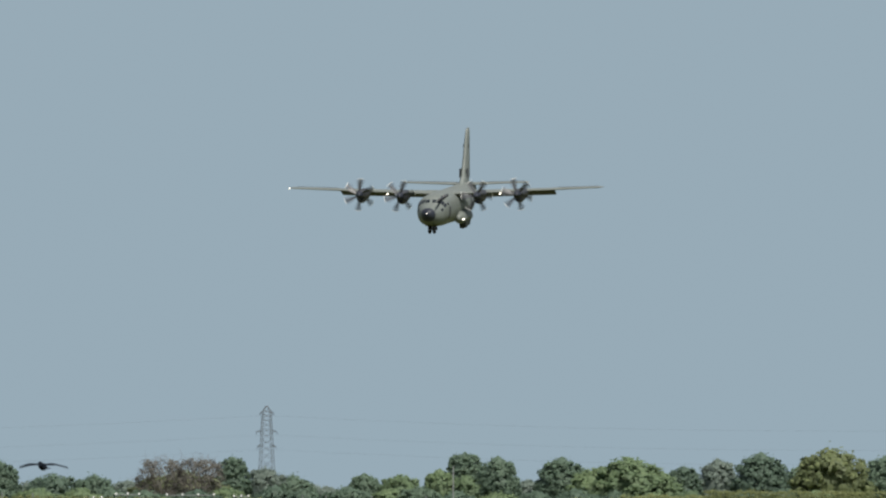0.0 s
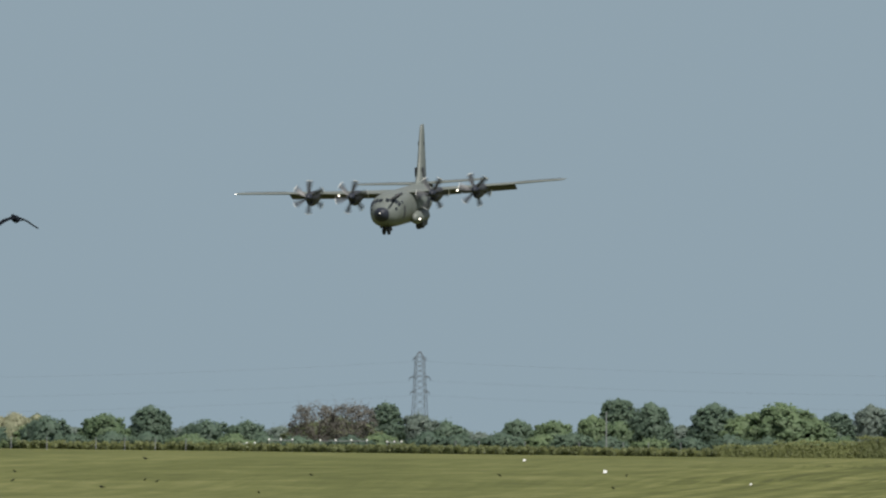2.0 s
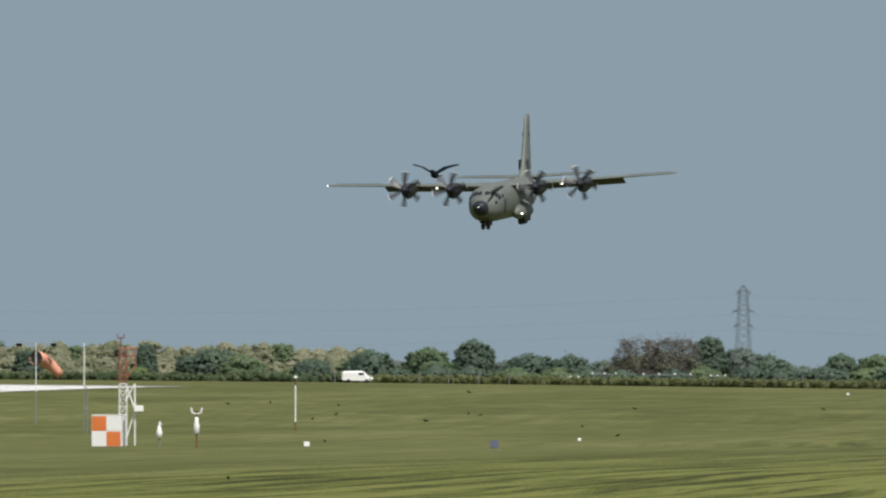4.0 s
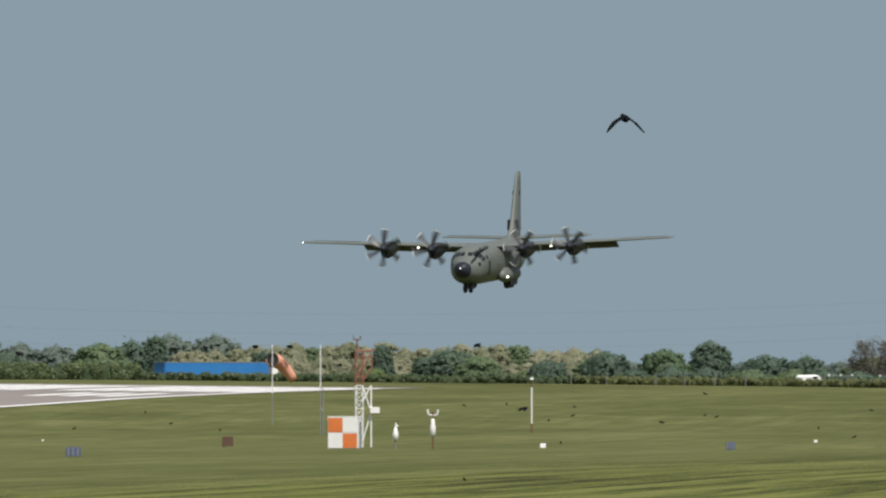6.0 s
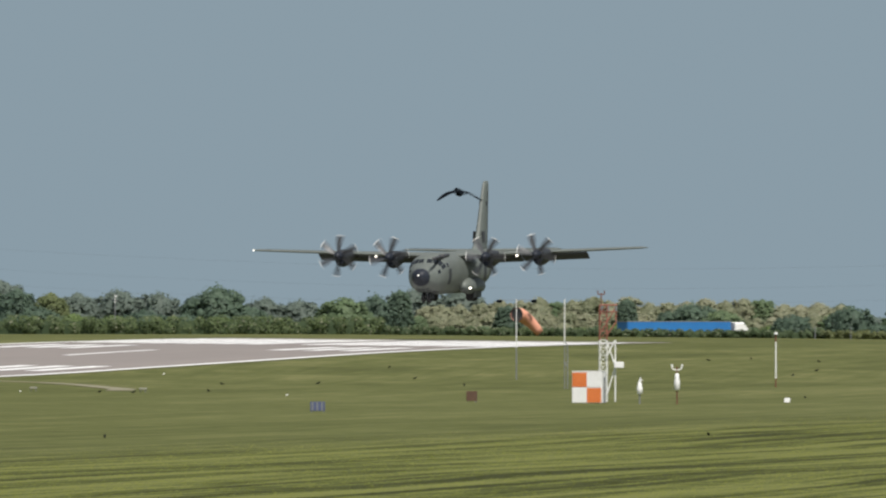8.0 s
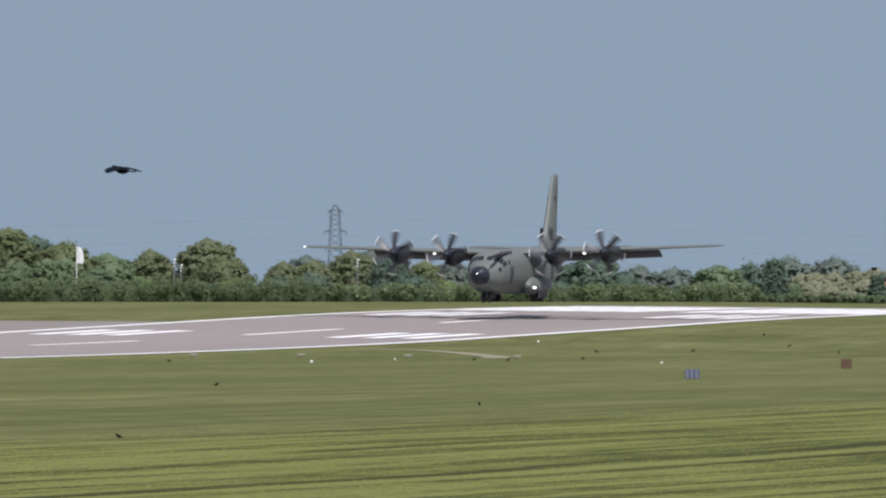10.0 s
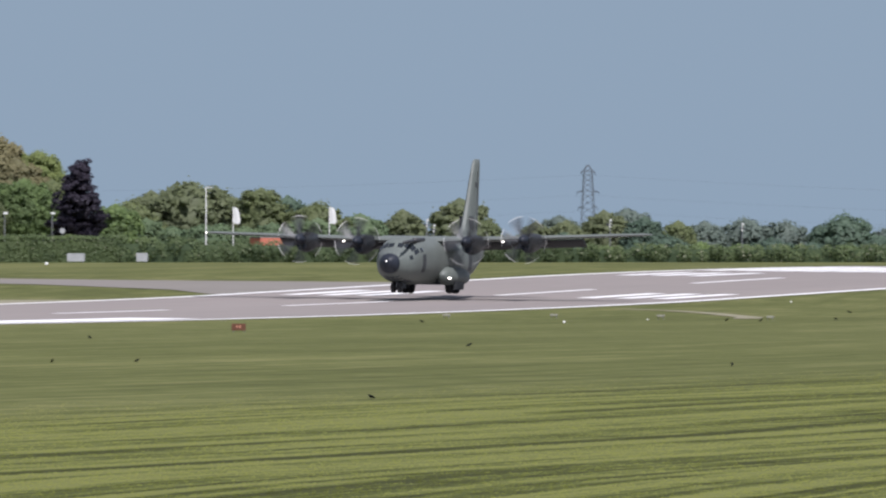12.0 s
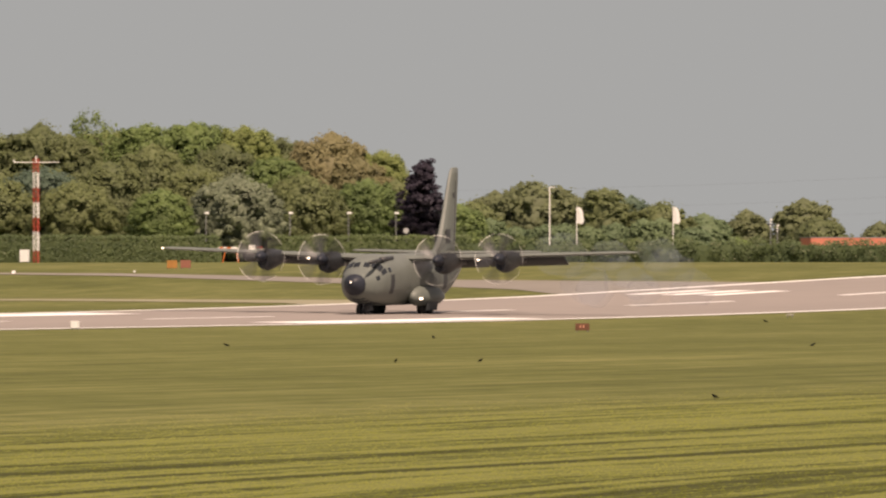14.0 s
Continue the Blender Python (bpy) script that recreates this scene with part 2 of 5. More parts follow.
    both = math_node("ADD", wide, math_node("ADD", crisp(streak, 0.41, 0.57, 0.125), crisp(thread, 0.40, 0.60, 0.060)))
    rows = math_node("MULTIPLY", both, reach)
    fine = math_node("ADD", math_node("MULTIPLY", clump, 0.46), math_node("MULTIPLY", tuft, 0.30))
    rest = math_node("ADD", math_node("MULTIPLY", broad, 0.20), math_node("ADD", math_node("MULTIPLY", patch, 0.24), math_node("SUBTRACT", fine, 0.10)))
    hay = noise_at((0.075, 0.045, 1), 6, 0.7)             # pale dry cuttings left lying on the far field
    far = t.nodes.new("ShaderNodeMapRange")
    for i, q in enumerate((1200.0, 1500.0, 0.0, 1.0)):
        far.inputs[i + 1].default_value = q
    t.links.new(place.outputs[1], far.inputs[0])
    value = math_node("ADD", math_node("ADD", rows, rest), math_node("MULTIPLY", far.outputs[0], crisp(hay, 0.40, 0.62, 0.05)))
    if blades:
        each = t.nodes.new("ShaderNodeNewGeometry")
        value = math_node("ADD", value, math_node("MULTIPLY", math_node("ADD", each.outputs["Random Per Island"], 0.2), 0.14))

    def colours(low, mid, high):
        ramp = t.nodes.new("ShaderNodeValToRGB")
        els = ramp.color_ramp.elements
        els[0].position, els[0].color = 0.34, (*low, 1)
        els[1].position, els[1].color = 0.68, (*high, 1)
        els.new(0.50).color = (*mid, 1)
        t.links.new(value, ramp.inputs[0])
        return ramp.outputs[0]
    short = colours((0.064, 0.073, 0.019), (0.098, 0.107, 0.033), (0.160, 0.158, 0.065))
    long = colours((0.033, 0.037, 0.007), (0.072, 0.083, 0.016), (0.135, 0.145, 0.039))
    mix = t.nodes.new("ShaderNodeMix")
    mix.data_type = "RGBA"
    t.links.new(reach, mix.inputs[0])
    t.links.new(short, mix.inputs[6])
    t.links.new(long, mix.inputs[7])
    t.links.new(mix.outputs[2], b.inputs["Base Color"])
    bp = t.nodes.new("ShaderNodeBump")
    bp.inputs["Strength"].default_value, bp.inputs["Distance"].default_value = 0.6, 0.1
    t.links.new(tuft, bp.inputs["Height"])
    t.links.new(bp.outputs[0], b.inputs["Normal"])
    return m


GRASS = grass_material("mown_grass")
GRASS_BLADES = grass_material("cut_grass_blades", True)
let_through(GRASS_BLADES, 0.25)
TARMAC = material("runway_tarmac", (0.237, 0.209, 0.193), (0.194, 0.172, 0.160), 0.04, 0.85, stretch=(1, 0.15, 1), fine=14)
CONCRETE = material("pale_concrete", (0.327, 0.310, 0.297), (0.249, 0.237, 0.224), 0.06, 0.85)
TAXI = material("taxiway_concrete", (0.202, 0.185, 0.163), (0.163, 0.148, 0.129), 0.05, 0.85)
TRACK = material("dusty_gravel", (0.255, 0.235, 0.162), (0.172, 0.162, 0.098), 0.25, 0.9)
MARK = material("white_road_paint", (0.88, 0.88, 0.87), (0.76, 0.76, 0.75), 0.3, 0.6)

xs = [-7000, -3000, -1500, -900, RUNWAY_X - 50, RUNWAY_X + 50, -324, -200, 0, 300, 1500, 4000]
verts = [(x, y, ground(x, y)) for y in ROWS for x in xs]
n = len(xs)
faces = [(j * n + i, j * n + i + 1, (j + 1) * n + i + 1, (j + 1) * n + i) for j in range(len(ROWS) - 1) for i in range(n - 1)]
tagged(raw("ground", verts, faces, GRASS, smooth=True), "mown airfield grass in pale and dark swaths", "grass", kind="structure")
tagged(raw("runway_end", *strip(RUNWAY_X - 23, RUNWAY_X + 23, 1616, 1630, 0.045), CONCRETE), "pale concrete apron at the runway's end", "runway", kind="structure")
runway = tagged(raw("runway", *strip(RUNWAY_X - 23, RUNWAY_X + 23, 700, 1630, 0.03), TARMAC, smooth=True),
                "pale grey asphalt runway with white markings", "runway", kind="structure")


def marking(x0, x1, y0, y1):
    ob = raw("marking", *strip(RUNWAY_X + x0, RUNWAY_X + x1, y0, y1, 0.05), MARK, runway)
    return ob


for k in range(12):
    marking(-0.45, 0.45, 1307 - 62 * 4 + 62 * k, 1337 - 62 * 4 + 62 * k) if 1307 - 62 * 4 + 62 * k < 1540 else None
for side in (-1, 1):
    marking(side * 22.2 - 0.6, side * 22.2 + 0.6, 700, 1612)
    marking(side * 17 - 3.0, side * 17 + 3.0, 1228, 1284)
    for k in range(3):
        for y in (1424, 1528):
            marking(side * (10.2 + 3.4 * k) - 0.9, side * (10.2 + 3.4 * k) + 0.9, y, y + 22.5)
    for k in range(6):
        marking(side * (3 + 3.3 * k) - 1.2, side * (3 + 3.3 * k) + 1.2, 1566, 1612)
marking(-22, 22, 1613, 1615.8)

# the taxiway and tracks that join the runway: both edges by offset from its middle line, and way along it
def ribbon(edge_a, edge_b, up=0.04, across=6):
    verts, faces = [], []
    n = len(edge_a)
    steps = 8 * (n - 1)
    for i in range(steps + 1):
        k, q = min(i // 8, n - 2), i / 8 - min(i // 8, n - 2)
        a, b = [Vector(e[k]).lerp(Vector(e[k + 1]), q) for e in (edge_a, edge_b)]
        for j in range(across + 1):
            p = a.lerp(b, j / across)
            x, y = RUNWAY_X + p.x, p.y
            verts.append((x, y, ground(x, y) + up))
        if i:
            r, w = i * (across + 1), across + 1
            faces += [(r + j, r + j + 1, r + j + 1 - w, r + j - w) for j in range(across)]
    return verts, faces


verts, faces = ribbon([(-22.6, 1421), (-25, 1425), (-33, 1440), (-45, 1451), (-56, 1461), (-74, 1481), (-93, 1502), (-106, 1509), (-160, 1524), (-400, 1560)],
                      [(-22.6, 1484), (-26, 1484), (-42, 1481), (-50, 1480), (-65, 1488), (-82, 1504), (-97, 1515), (-110, 1519), (-160, 1536), (-400, 1575)])
tagged(raw("taxiway", verts, faces, TAXI), "pale concrete taxiway joining the runway", "taxiway", kind="structure")
verts, faces = ribbon([(-22.6, 1352), (-28.5, 1362), (-43, 1361), (-57, 1358), (-160, 1354), (-300, 1352)], [(-22.6, 1390), (-34, 1380), (-43, 1374), (-57, 1370), (-160, 1364), (-300, 1360)])
tagged(raw("service_track", verts, faces, TRACK), "dusty pale gravel track beside the runway", "track", kind="structure")
verts, faces = ribbon([(27.4, 1374), (34.3, 1366), (40.2, 1356), (50, 1334), (53, 1322)], [(28.6, 1375), (35.7, 1367), (41.8, 1357), (52, 1335), (55, 1323)], across=2)
tagged(raw("footpath", verts, faces, TRACK), "narrow worn pale track through the grass", "track", kind="structure")


# ---- building blocks ----
def part(name, bm, mat, parent, label="", smooth=False):
    me = bpy.data.meshes.new(name)
    bm.to_mesh(me)
    bm.free()
    me.materials.append(mat)
    if smooth:
        me.shade_smooth()
    ob = new(name, me)
    ob.parent = parent
    if label:
        ob["label"] = label
    return ob


def box(size, m=None, bevel=0.0):
    bm = bmesh.new()
    bmesh.ops.create_cube(bm, size=1, matrix=(m or Matrix()) @ Matrix.Diagonal((*size, 1)))
    if bevel:
        bmesh.ops.bevel(bm, geom=bm.edges[:], offset=bevel, segments=2, affect="EDGES")
    return bm


def tube(a, b, r0, r1=None, sides=10, bm=None):
    """A round bar from a to b."""
    bm = bm or bmesh.new()
    a, b = Vector(a), Vector(b)
    m = Matrix.Translation((a + b) / 2) @ (b - a).to_track_quat("Z", "Y").to_matrix().to_4x4()
    bmesh.ops.create_cone(bm, cap_ends=True, segments=sides, radius1=r0, radius2=r0 if r1 is None else r1, depth=(b - a).length, matrix=m)
    return bm


def loft(rings, close=True):
    """A skin over rings of equally many points, with capped ends."""
    bm = bmesh.new()
    rows = [[bm.verts.new(p) for p in ring] for ring in rings]
    n = len(rows[0])
    for a, b in zip(rows, rows[1:]):
        for i in range(n):
            bm.faces.new((a[i], a[(i + 1) % n], b[(i + 1) % n], b[i]))
    if close:
        bm.faces.new(rows[0][::-1])
        bm.faces.new(rows[-1])
    bmesh.ops.recalc_face_normals(bm, faces=bm.faces[:])
    return bm


def joined(*bms):
    out = bmesh.new()
    for b in bms:
        me = bpy.data.meshes.new("joint")
        b.to_mesh(me)
        b.free()
        out.from_mesh(me)
        bpy.data.meshes.remove(me)
    return out


def thing(name, label, category, place=None, group=""):
    ob = new(name)
    ob.empty_display_size = 0.3
    if place is not None:
        ob.matrix_basis = place if isinstance(place, Matrix) else Matrix.Translation(place)
    return tagged(ob, label, category, group)


# ---- the transport aircraft ----
# Its nose points to -Y; the base lies on the ground below the middle of the wing.
HULL = [(-12.30, 2.60, 2.68, 0.03), (-12.22, 2.32, 2.92, 0.30), (-12.0, 2.04, 3.14, 0.56), (-11.6, 1.72, 3.36, 0.86), (-11.1, 1.46, 3.54, 1.12),
        (-10.5, 1.23, 3.70, 1.42), (-10.0, 1.08, 3.92, 1.62), (-9.5, 0.98, 4.28, 1.80), (-9.0, 0.91, 4.60, 1.93), (-8.3, 0.85, 4.82, 2.05),
        (-7.2, 0.80, 4.92, 2.11), (-5.5, 0.77, 4.96, 2.13), (0, 0.77, 4.96, 2.13), (5.0, 0.77, 4.96, 2.13), (6.3, 0.88, 4.96, 2.12),
        (8.0, 1.35, 4.96, 2.05), (9.8, 2.15, 4.96, 1.85), (11.7, 2.95, 4.95, 1.50), (13.7, 3.65, 4.93, 1.05), (15.3, 4.20, 4.90, 0.55),
        (16.1, 4.50, 4.75, 0.12)]


def hull_point(y, angle, out=0.0):
    """A point of the fuselage skin; angle from the top, clockwise as seen from the front."""
    ys = [h[0] for h in HULL]
    lo, hi, w = (float(np.interp(y, ys, [h[k] for h in HULL])) for k in (1, 2, 3))
    c, s = math.cos(angle), math.sin(angle)
    p = 0.88
    return Vector((math.copysign(abs(s) ** p, s) * (w + out), y, (lo + hi) / 2 + math.copysign(abs(c) ** p, c) * ((hi - lo) / 2 + out)))


def hull_patch(y0, y1, a0, a1, out, steps=4, slant=0.0):
    """A thin curved panel that lies on the fuselage skin."""
    bm = bmesh.new()
    grid = {}
    for k in (0, 1):
        for i in range(steps + 1):
            for j in range(steps + 1):
                a = radians(a0 + (a1 - a0) * j / steps)
                y = y0 + (y1 - y0) * i / steps + slant * j / steps
                grid[k, i, j] = bm.verts.new(hull_point(y, a, out if k else -0.02))
    for i in range(steps):
        for j in range(steps):
            bm.faces.new([grid[1, i, j], grid[1, i + 1, j], grid[1, i + 1, j + 1], grid[1, i, j + 1]])
    for i in range(steps):
        for j in (0, steps):
            bm.faces.new([grid[0, i, j], grid[0, i + 1, j], grid[1, i + 1, j], grid[1, i, j]])
            bm.faces.new([grid[0, j, i], grid[0, j, i + 1], grid[1, j, i + 1], grid[1, j, i]])
    bmesh.ops.recalc_face_normals(bm, faces=bm.faces[:])
    return bm


def aerofoil(le, te, z, thick, n=9):
    """A closed wing section from its leading edge to its trailing edge."""
    top, low = [], []
    for i in range(n):
        k = (1 - math.cos(math.pi * i / (n - 1))) / 2
        h = thick * 4.6 * (0.2969 * math.sqrt(k) - 0.126 * k - 0.3516 * k * k + 0.2843 * k ** 3 - 0.1036 * k ** 4) * 1.0
        y = le + (te - le) * k
        top.append((y, z + h * 1.1))
        low.append((y, z - h * 0.75))
    return top + low[-2:0:-1]


def wing_z(x):
    return 4.50 + 0.035 * abs(x)


def wing_section(x, te_cut=0.0):
    k = abs(x) / 20.2
    le = -2.25 + 1.25 * k if abs(x) > 5 else -2.25 + 1.25 * 0.2475 * abs(x) / 5
    te = 2.65 - 1.25 * k
    c = te - le
    return [(x, y, z) for y, z in aerofoil(le, te - te_cut, wing_z(x), c * (0.155 - 0.045 * k) * (1 - 0.2 * te_cut / c))]


def build_aircraft():
    plane = thing("transport_aircraft", "grey-green four-engined turboprop military transport with flaps and wheels down", "aircraft")
    rings = [[hull_point(h, 2 * math.pi * i / 40) for i in range(40)] for h in
             sorted({*[h[0] for h in HULL if h[0] >= -11.6], -11.35, -9.75, -9.25, -4, -2, 2, 4, 7, 9, 10.8, 12.7})]
    part("fuselage", loft(rings), PAINT, plane, smooth=True)
    rings = [[hull_point(y, 2 * math.pi * i / 32, 0.012) for i in range(32)] for y in (-12.3, -12.26, -12.2, -12.1, -11.95, -11.8, -11.65, -11.5)]
    part("radome", loft(rings), RADOME_AND_SHADE, plane, "near-black nose radome", smooth=True)
    for side in (-1, 1):
        for k, (a0, a1) in enumerate(((4, 20), (22, 38), (40, 55), (57, 70))):
            part("cockpit_window", hull_patch(-9.92 + 0.14 * k, -9.42 + 0.2 * k, side * a0, side * a1, 0.02), WINDOW_GLASS, plane, "dark flight deck window")
        part("cockpit_window", hull_patch(-10.25, -9.85, side * 62, side * 76, 0.02), WINDOW_GLASS, plane, "dark flight deck window")
        part("cockpit_window", hull_patch(-8.5, -8.0, side * 60, side * 72, 0.02), WINDOW_GLASS, plane, "dark flight deck window")
    # A patch on the closed skin: belly shade painted where the bay lies.
    part("nose_bay_shade", hull_patch(-10.9, -8.2, 152, 208, 0.012), RADOME_AND_SHADE, plane, "dark skin patch for the shade of the nose wheel bay")
    part("crew_door", hull_patch(-8.3, -7.5, 78, 118, 0.012), PAINT_PANEL_SHADE, plane)
    part("paratroop_door", hull_patch(5.0, 6.0, 74, 112, 0.012), PAINT_PANEL_SHADE, plane)
    # the refuelling probe over the flight deck, on the aircraft's left
    probe = tube((1.32, -8.4, 4.52), (1.28, -11.5, 4.36), 0.17, 0.13, 12)
    part("refuelling_probe", joined(probe, tube((1.32, -8.7, 4.53), (1.35, -6.0, 4.66), 0.24, 0.16, 12), tube((1.28, -11.5, 4.36), (1.28, -12.0, 4.33), 0.07, 0.03, 10)),
         PAINT_DARK, plane, "dark grey refuelling probe", smooth=True)
    for side in (-1, 1):
        xs = [0, 1.5, 2.3, 2.4, 5, 7, 9, 11, 13.9, 14.0, 15.5, 17, 18.5, 19.6, 20.0, 20.2]
        rings = []
        for x in xs:
            cut = 0.95 if 2.4 <= x <= 13.9 else 0.0
            ring = wing_section(side * x, cut)
            if x >= 20.0:
                mid = wing_z(x)
                ring = [(px, py * (0.93 if x < 20.1 else 0.7), mid + (pz - mid) * (0.7 if x < 20.1 else 0.15)) for px, py, pz in ring]
            rings.append(ring)
        wing = part("wing", loft(rings), PAINT, plane, smooth=False)
        part("anti_glare_root", box((0.9, 3.2, 0.35), Matrix.Translation((side * 1.9, 0, 4.55)), 0.12), PAINT, wing)
        for x0, x1 in ((2.45, 6.95), (7.05, 13.8)):
            ring = []
            for x in (x0, x1):
                te = 2.65 - 1.25 * x / 20.2
                row = []
                for y, z in aerofoil(0, 1.55, 0, 0.24):
                    q = Matrix.Rotation(radians(-26), 3, "X") @ Vector((0, y, z))
                    row.append((side * x, te - 1.15 + q.y, wing_z(x) - 0.18 + q.z))
                ring.append(row)
            part("flap", loft(ring), PAINT_PANEL_SHADE, plane, "lowered flap")
            for x in (x0 + 0.8, x1 - 0.8):
                part("flap_track", box((0.10, 0.9, 0.32), pose(side * x, 1.6, wing_z(x) - 0.42, -25), 0.03), PAINT_DARK, plane)
        part("aileron", box((5.2, 0.05, 0.03), pose(side * 16.8, 1.05, wing_z(16.8) + 0.13, 0, side * -1.7, side * 3.6)), PAINT_PANEL_SHADE, plane)
        part("landing_light", tube((side * 7.25, -1.86, wing_z(7.3) - 0.24), (side * 7.25, -1.5, wing_z(7.3) - 0.24), 0.075, 0.075, 12), LAMP, plane, "lit landing lamp")
        if side < 0:
            part("tip_light", tube((side * 20.1, -0.95, wing_z(20.1)), (side * 20.1, -0.75, wing_z(20.1)), 0.05, 0.05, 8), LAMP, plane, "lit wing tip lamp")
        # tailplane
        rings = []
        for k in (0, 0.12, 0.5, 0.9, 0.98, 1.0):
            x = 8.03 * k
            le, te = 9.9 + 1.7 * k, 14.3 - 0.7 * k
            th = 0.42 - 0.2 * k if k < 0.95 else (0.2 if k < 0.99 else 0.05)
            rings.append([(side * x, y, z) for y, z in aerofoil(le, te, 4.85 + 0.02 * x, th)])
        part("tailplane", loft(rings), PAINT, plane)
        part("elevator", box((6.6, 0.06, 0.03), pose(side * 4.4, 12.7, 5.08, 0, side * -1.2, side * 1.5)), PAINT_PANEL_SHADE, plane)
        # sponson for the main wheels
        rings = []
        for y, w, h in ((-3.0, 0.05, 0.10), (-2.85, 0.34, 0.42), (-2.4, 0.58, 0.70), (-1.7, 0.74, 0.88), (-0.8, 0.80, 0.94), (1.6, 0.80, 0.94), (3.2, 0.68, 0.80), (4.6, 0.35, 0.45), (5.4, 0.04, 0.08)):
            rings.append([(side * (2.02 + w * math.cos(a)), y, 1.42 + h * math.sin(a) * (1.0 if math.sin(a) > 0 else 0.78)) for a in [2 * math.pi * i / 20 for i in range(20)]])
        part("wheel_sponson", loft(rings), PAINT, plane, smooth=True)
        part("landing_light", tube((side * 2.62, -2.55, 1.33), (side * 2.62, -2.1, 1.33), 0.08, 0.08, 12), LAMP, plane, "lit landing lamp") if side > 0 else None
        for y in (-0.35, 1.25):
            wheel = part("main_wheel", tyre((side * 2.05, y, 0.70), 0.70, 0.62), RUBBER, plane, "black main wheel tyre", smooth=True)
            part("rim", tube((side * 2.05 - 0.27, y, 0.70), (side * 2.05 + 0.27, y, 0.70), 0.33, 0.33, 16), GALV, wheel)
            part("wheel_strut", tube((side * 2.05 - side * 0.32, y, 0.7), (side * 2.05 - side * 0.32, y, 2.0), 0.12, 0.14, 10), GALV, plane)
        # Both wheel doors take the darkened paint, as painted shade below the belly.
        part("wheel_door", box((0.05, 2.9, 0.75), pose(side * 2.62, 0.45, 0.72, 0, side * 8), 0.02), PAINT_PANEL_SHADE, plane)
        part("nose_wheel_door", box((0.04, 1.6, 0.5), pose(side * 0.42, -8.9, 0.66, 0, side * -10), 0.015), PAINT_PANEL_SHADE, plane)
        # Shade painted on the closed skin where the main wheel bay lies.
        part("main_bay_shade", hull_patch(-1.6, 2.6, side * 128, side * 166, 0.012), RADOME_AND_SHADE, plane, "dark skin patch for the shade of the main wheel bay")
        wheel = part("nose_wheel", tyre((side * 0.29, -9.35, 0.49), 0.49, 0.34), RUBBER, plane, "black nose wheel tyre", smooth=True)
        part("rim", tube((side * 0.27 - 0.15, -9.35, 0.47), (side * 0.27 + 0.15, -9.35, 0.47), 0.22, 0.22, 14), GALV, wheel)
        for x in (4.95, 10.16):
            z = wing_z(x) - 0.20
            rings = []
            for y, w, lo, hi in ((-4.75, 0.52, 0.72, 0.50), (-4.3, 0.64, 1.08, 0.58), (-3.4, 0.68, 1.16, 0.62), (-2.2, 0.68, 1.02, 0.62), (-0.5, 0.60, 0.66, 0.5), (1.2, 0.44, 0.42, 0.3), (2.1, 0.22, 0.30, 0.1)):
                rings.append([(side * x + w * math.cos(a), y, z + (hi if math.sin(a) > 0 else lo) * math.sin(a)) for a in [2 * math.pi * i / 20 for i in range(20)]])
            nacelle = part("engine_nacelle", loft(rings), ENGINE_SHADE, plane, "engine nacelle with its shade put into the dark paint", smooth=True)
            # A solid near-black plug: the shade inside the intake is its colour.
            part("air_intake", tube((side * x, -4.80, z - 0.55), (side * x, -4.1, z - 0.62), 0.40, 0.46, 14), RADOME_AND_SHADE, nacelle, "dark engine air intake")
            part("exhaust", tube((side * x, 1.4, z - 0.1), (side * x, 2.5, z - 0.16), 0.34, 0.28, 14), PAINT_DARK, nacelle)
    part("nose_strut", tube((0, -9.35, 0.47), (0, -9.1, 1.4), 0.10, 0.13, 10), GALV, plane)
    part("nose_light", tube((-0.05, -12.33, 2.74), (-0.05, -12.1, 2.74), 0.045, 0.045, 10), LAMP, plane, "small lit nose lamp")
    # fin and rudder
    rings = []
    for z, le, te, th in ((4.7, 7.4, 14.3, 1.10), (5.2, 8.9, 14.35, 1.05), (5.9, 9.8, 14.45, 0.98), (8.0, 11.0, 14.7, 0.80), (10.6, 12.3, 15.0, 0.58), (11.45, 12.8, 15.05, 0.50), (11.78, 13.1, 14.95, 0.30), (11.87, 13.6, 14.7, 0.06)):
        rings.append([(h, y, z) for y, h in aerofoil(le, te, 0, th)])
    fin = part("fin", loft(rings), PAINT, plane)
    part("rudder", box((0.62, 0.05, 5.2), pose(0, 13.4, 8.2, -3), 0.01), PAINT_PANEL_SHADE, plane)
    for side in (-1, 1):
        part("fin_badge", box((0.04, 1.1, 1.15), pose(side * 0.47, 11.1, 6.25, 0, side * -2), 0.01), PAINT_DARK, fin, "dark squadron badge")
        part("fin_flash", box((0.04, 0.5, 0.42), pose(side * 0.34, 12.9, 9.6, 0, side * -2), 0.01), PAINT_DARK, fin, "dark fin flash")
    props = []
    for x in (-10.16, -4.95, 4.95, 10.16):
        z = wing_z(x) - 0.20
        prop = new("propeller")
        prop.parent = plane
        prop.matrix_basis = pose(x, -5.15, z)
        rings = [[(r * math.cos(a), y, r * math.sin(a)) for a in [2 * math.pi * i / 18 for i in range(18)]]
                 for y, r in ((-0.75, 0.02), (-0.7, 0.13), (-0.5, 0.28), (-0.2, 0.42), (0.15, 0.48), (0.4, 0.49))]
        part("spinner", loft(rings), RADOME_AND_SHADE, prop, "dark spinner", smooth=True)
        for k in range(6):
            turn = Matrix.Rotation(math.pi * k / 3, 4, "Y")
            for name, r0, r1, mat in (("blade", 0.35, 1.96, BLADE), ("blade_tip", 1.96, 2.06, BLADE_TIP)):
                ring = []
                for i in range(5):
                    r = r0 + (r1 - r0) * i / 4
                    q = r / 2.06
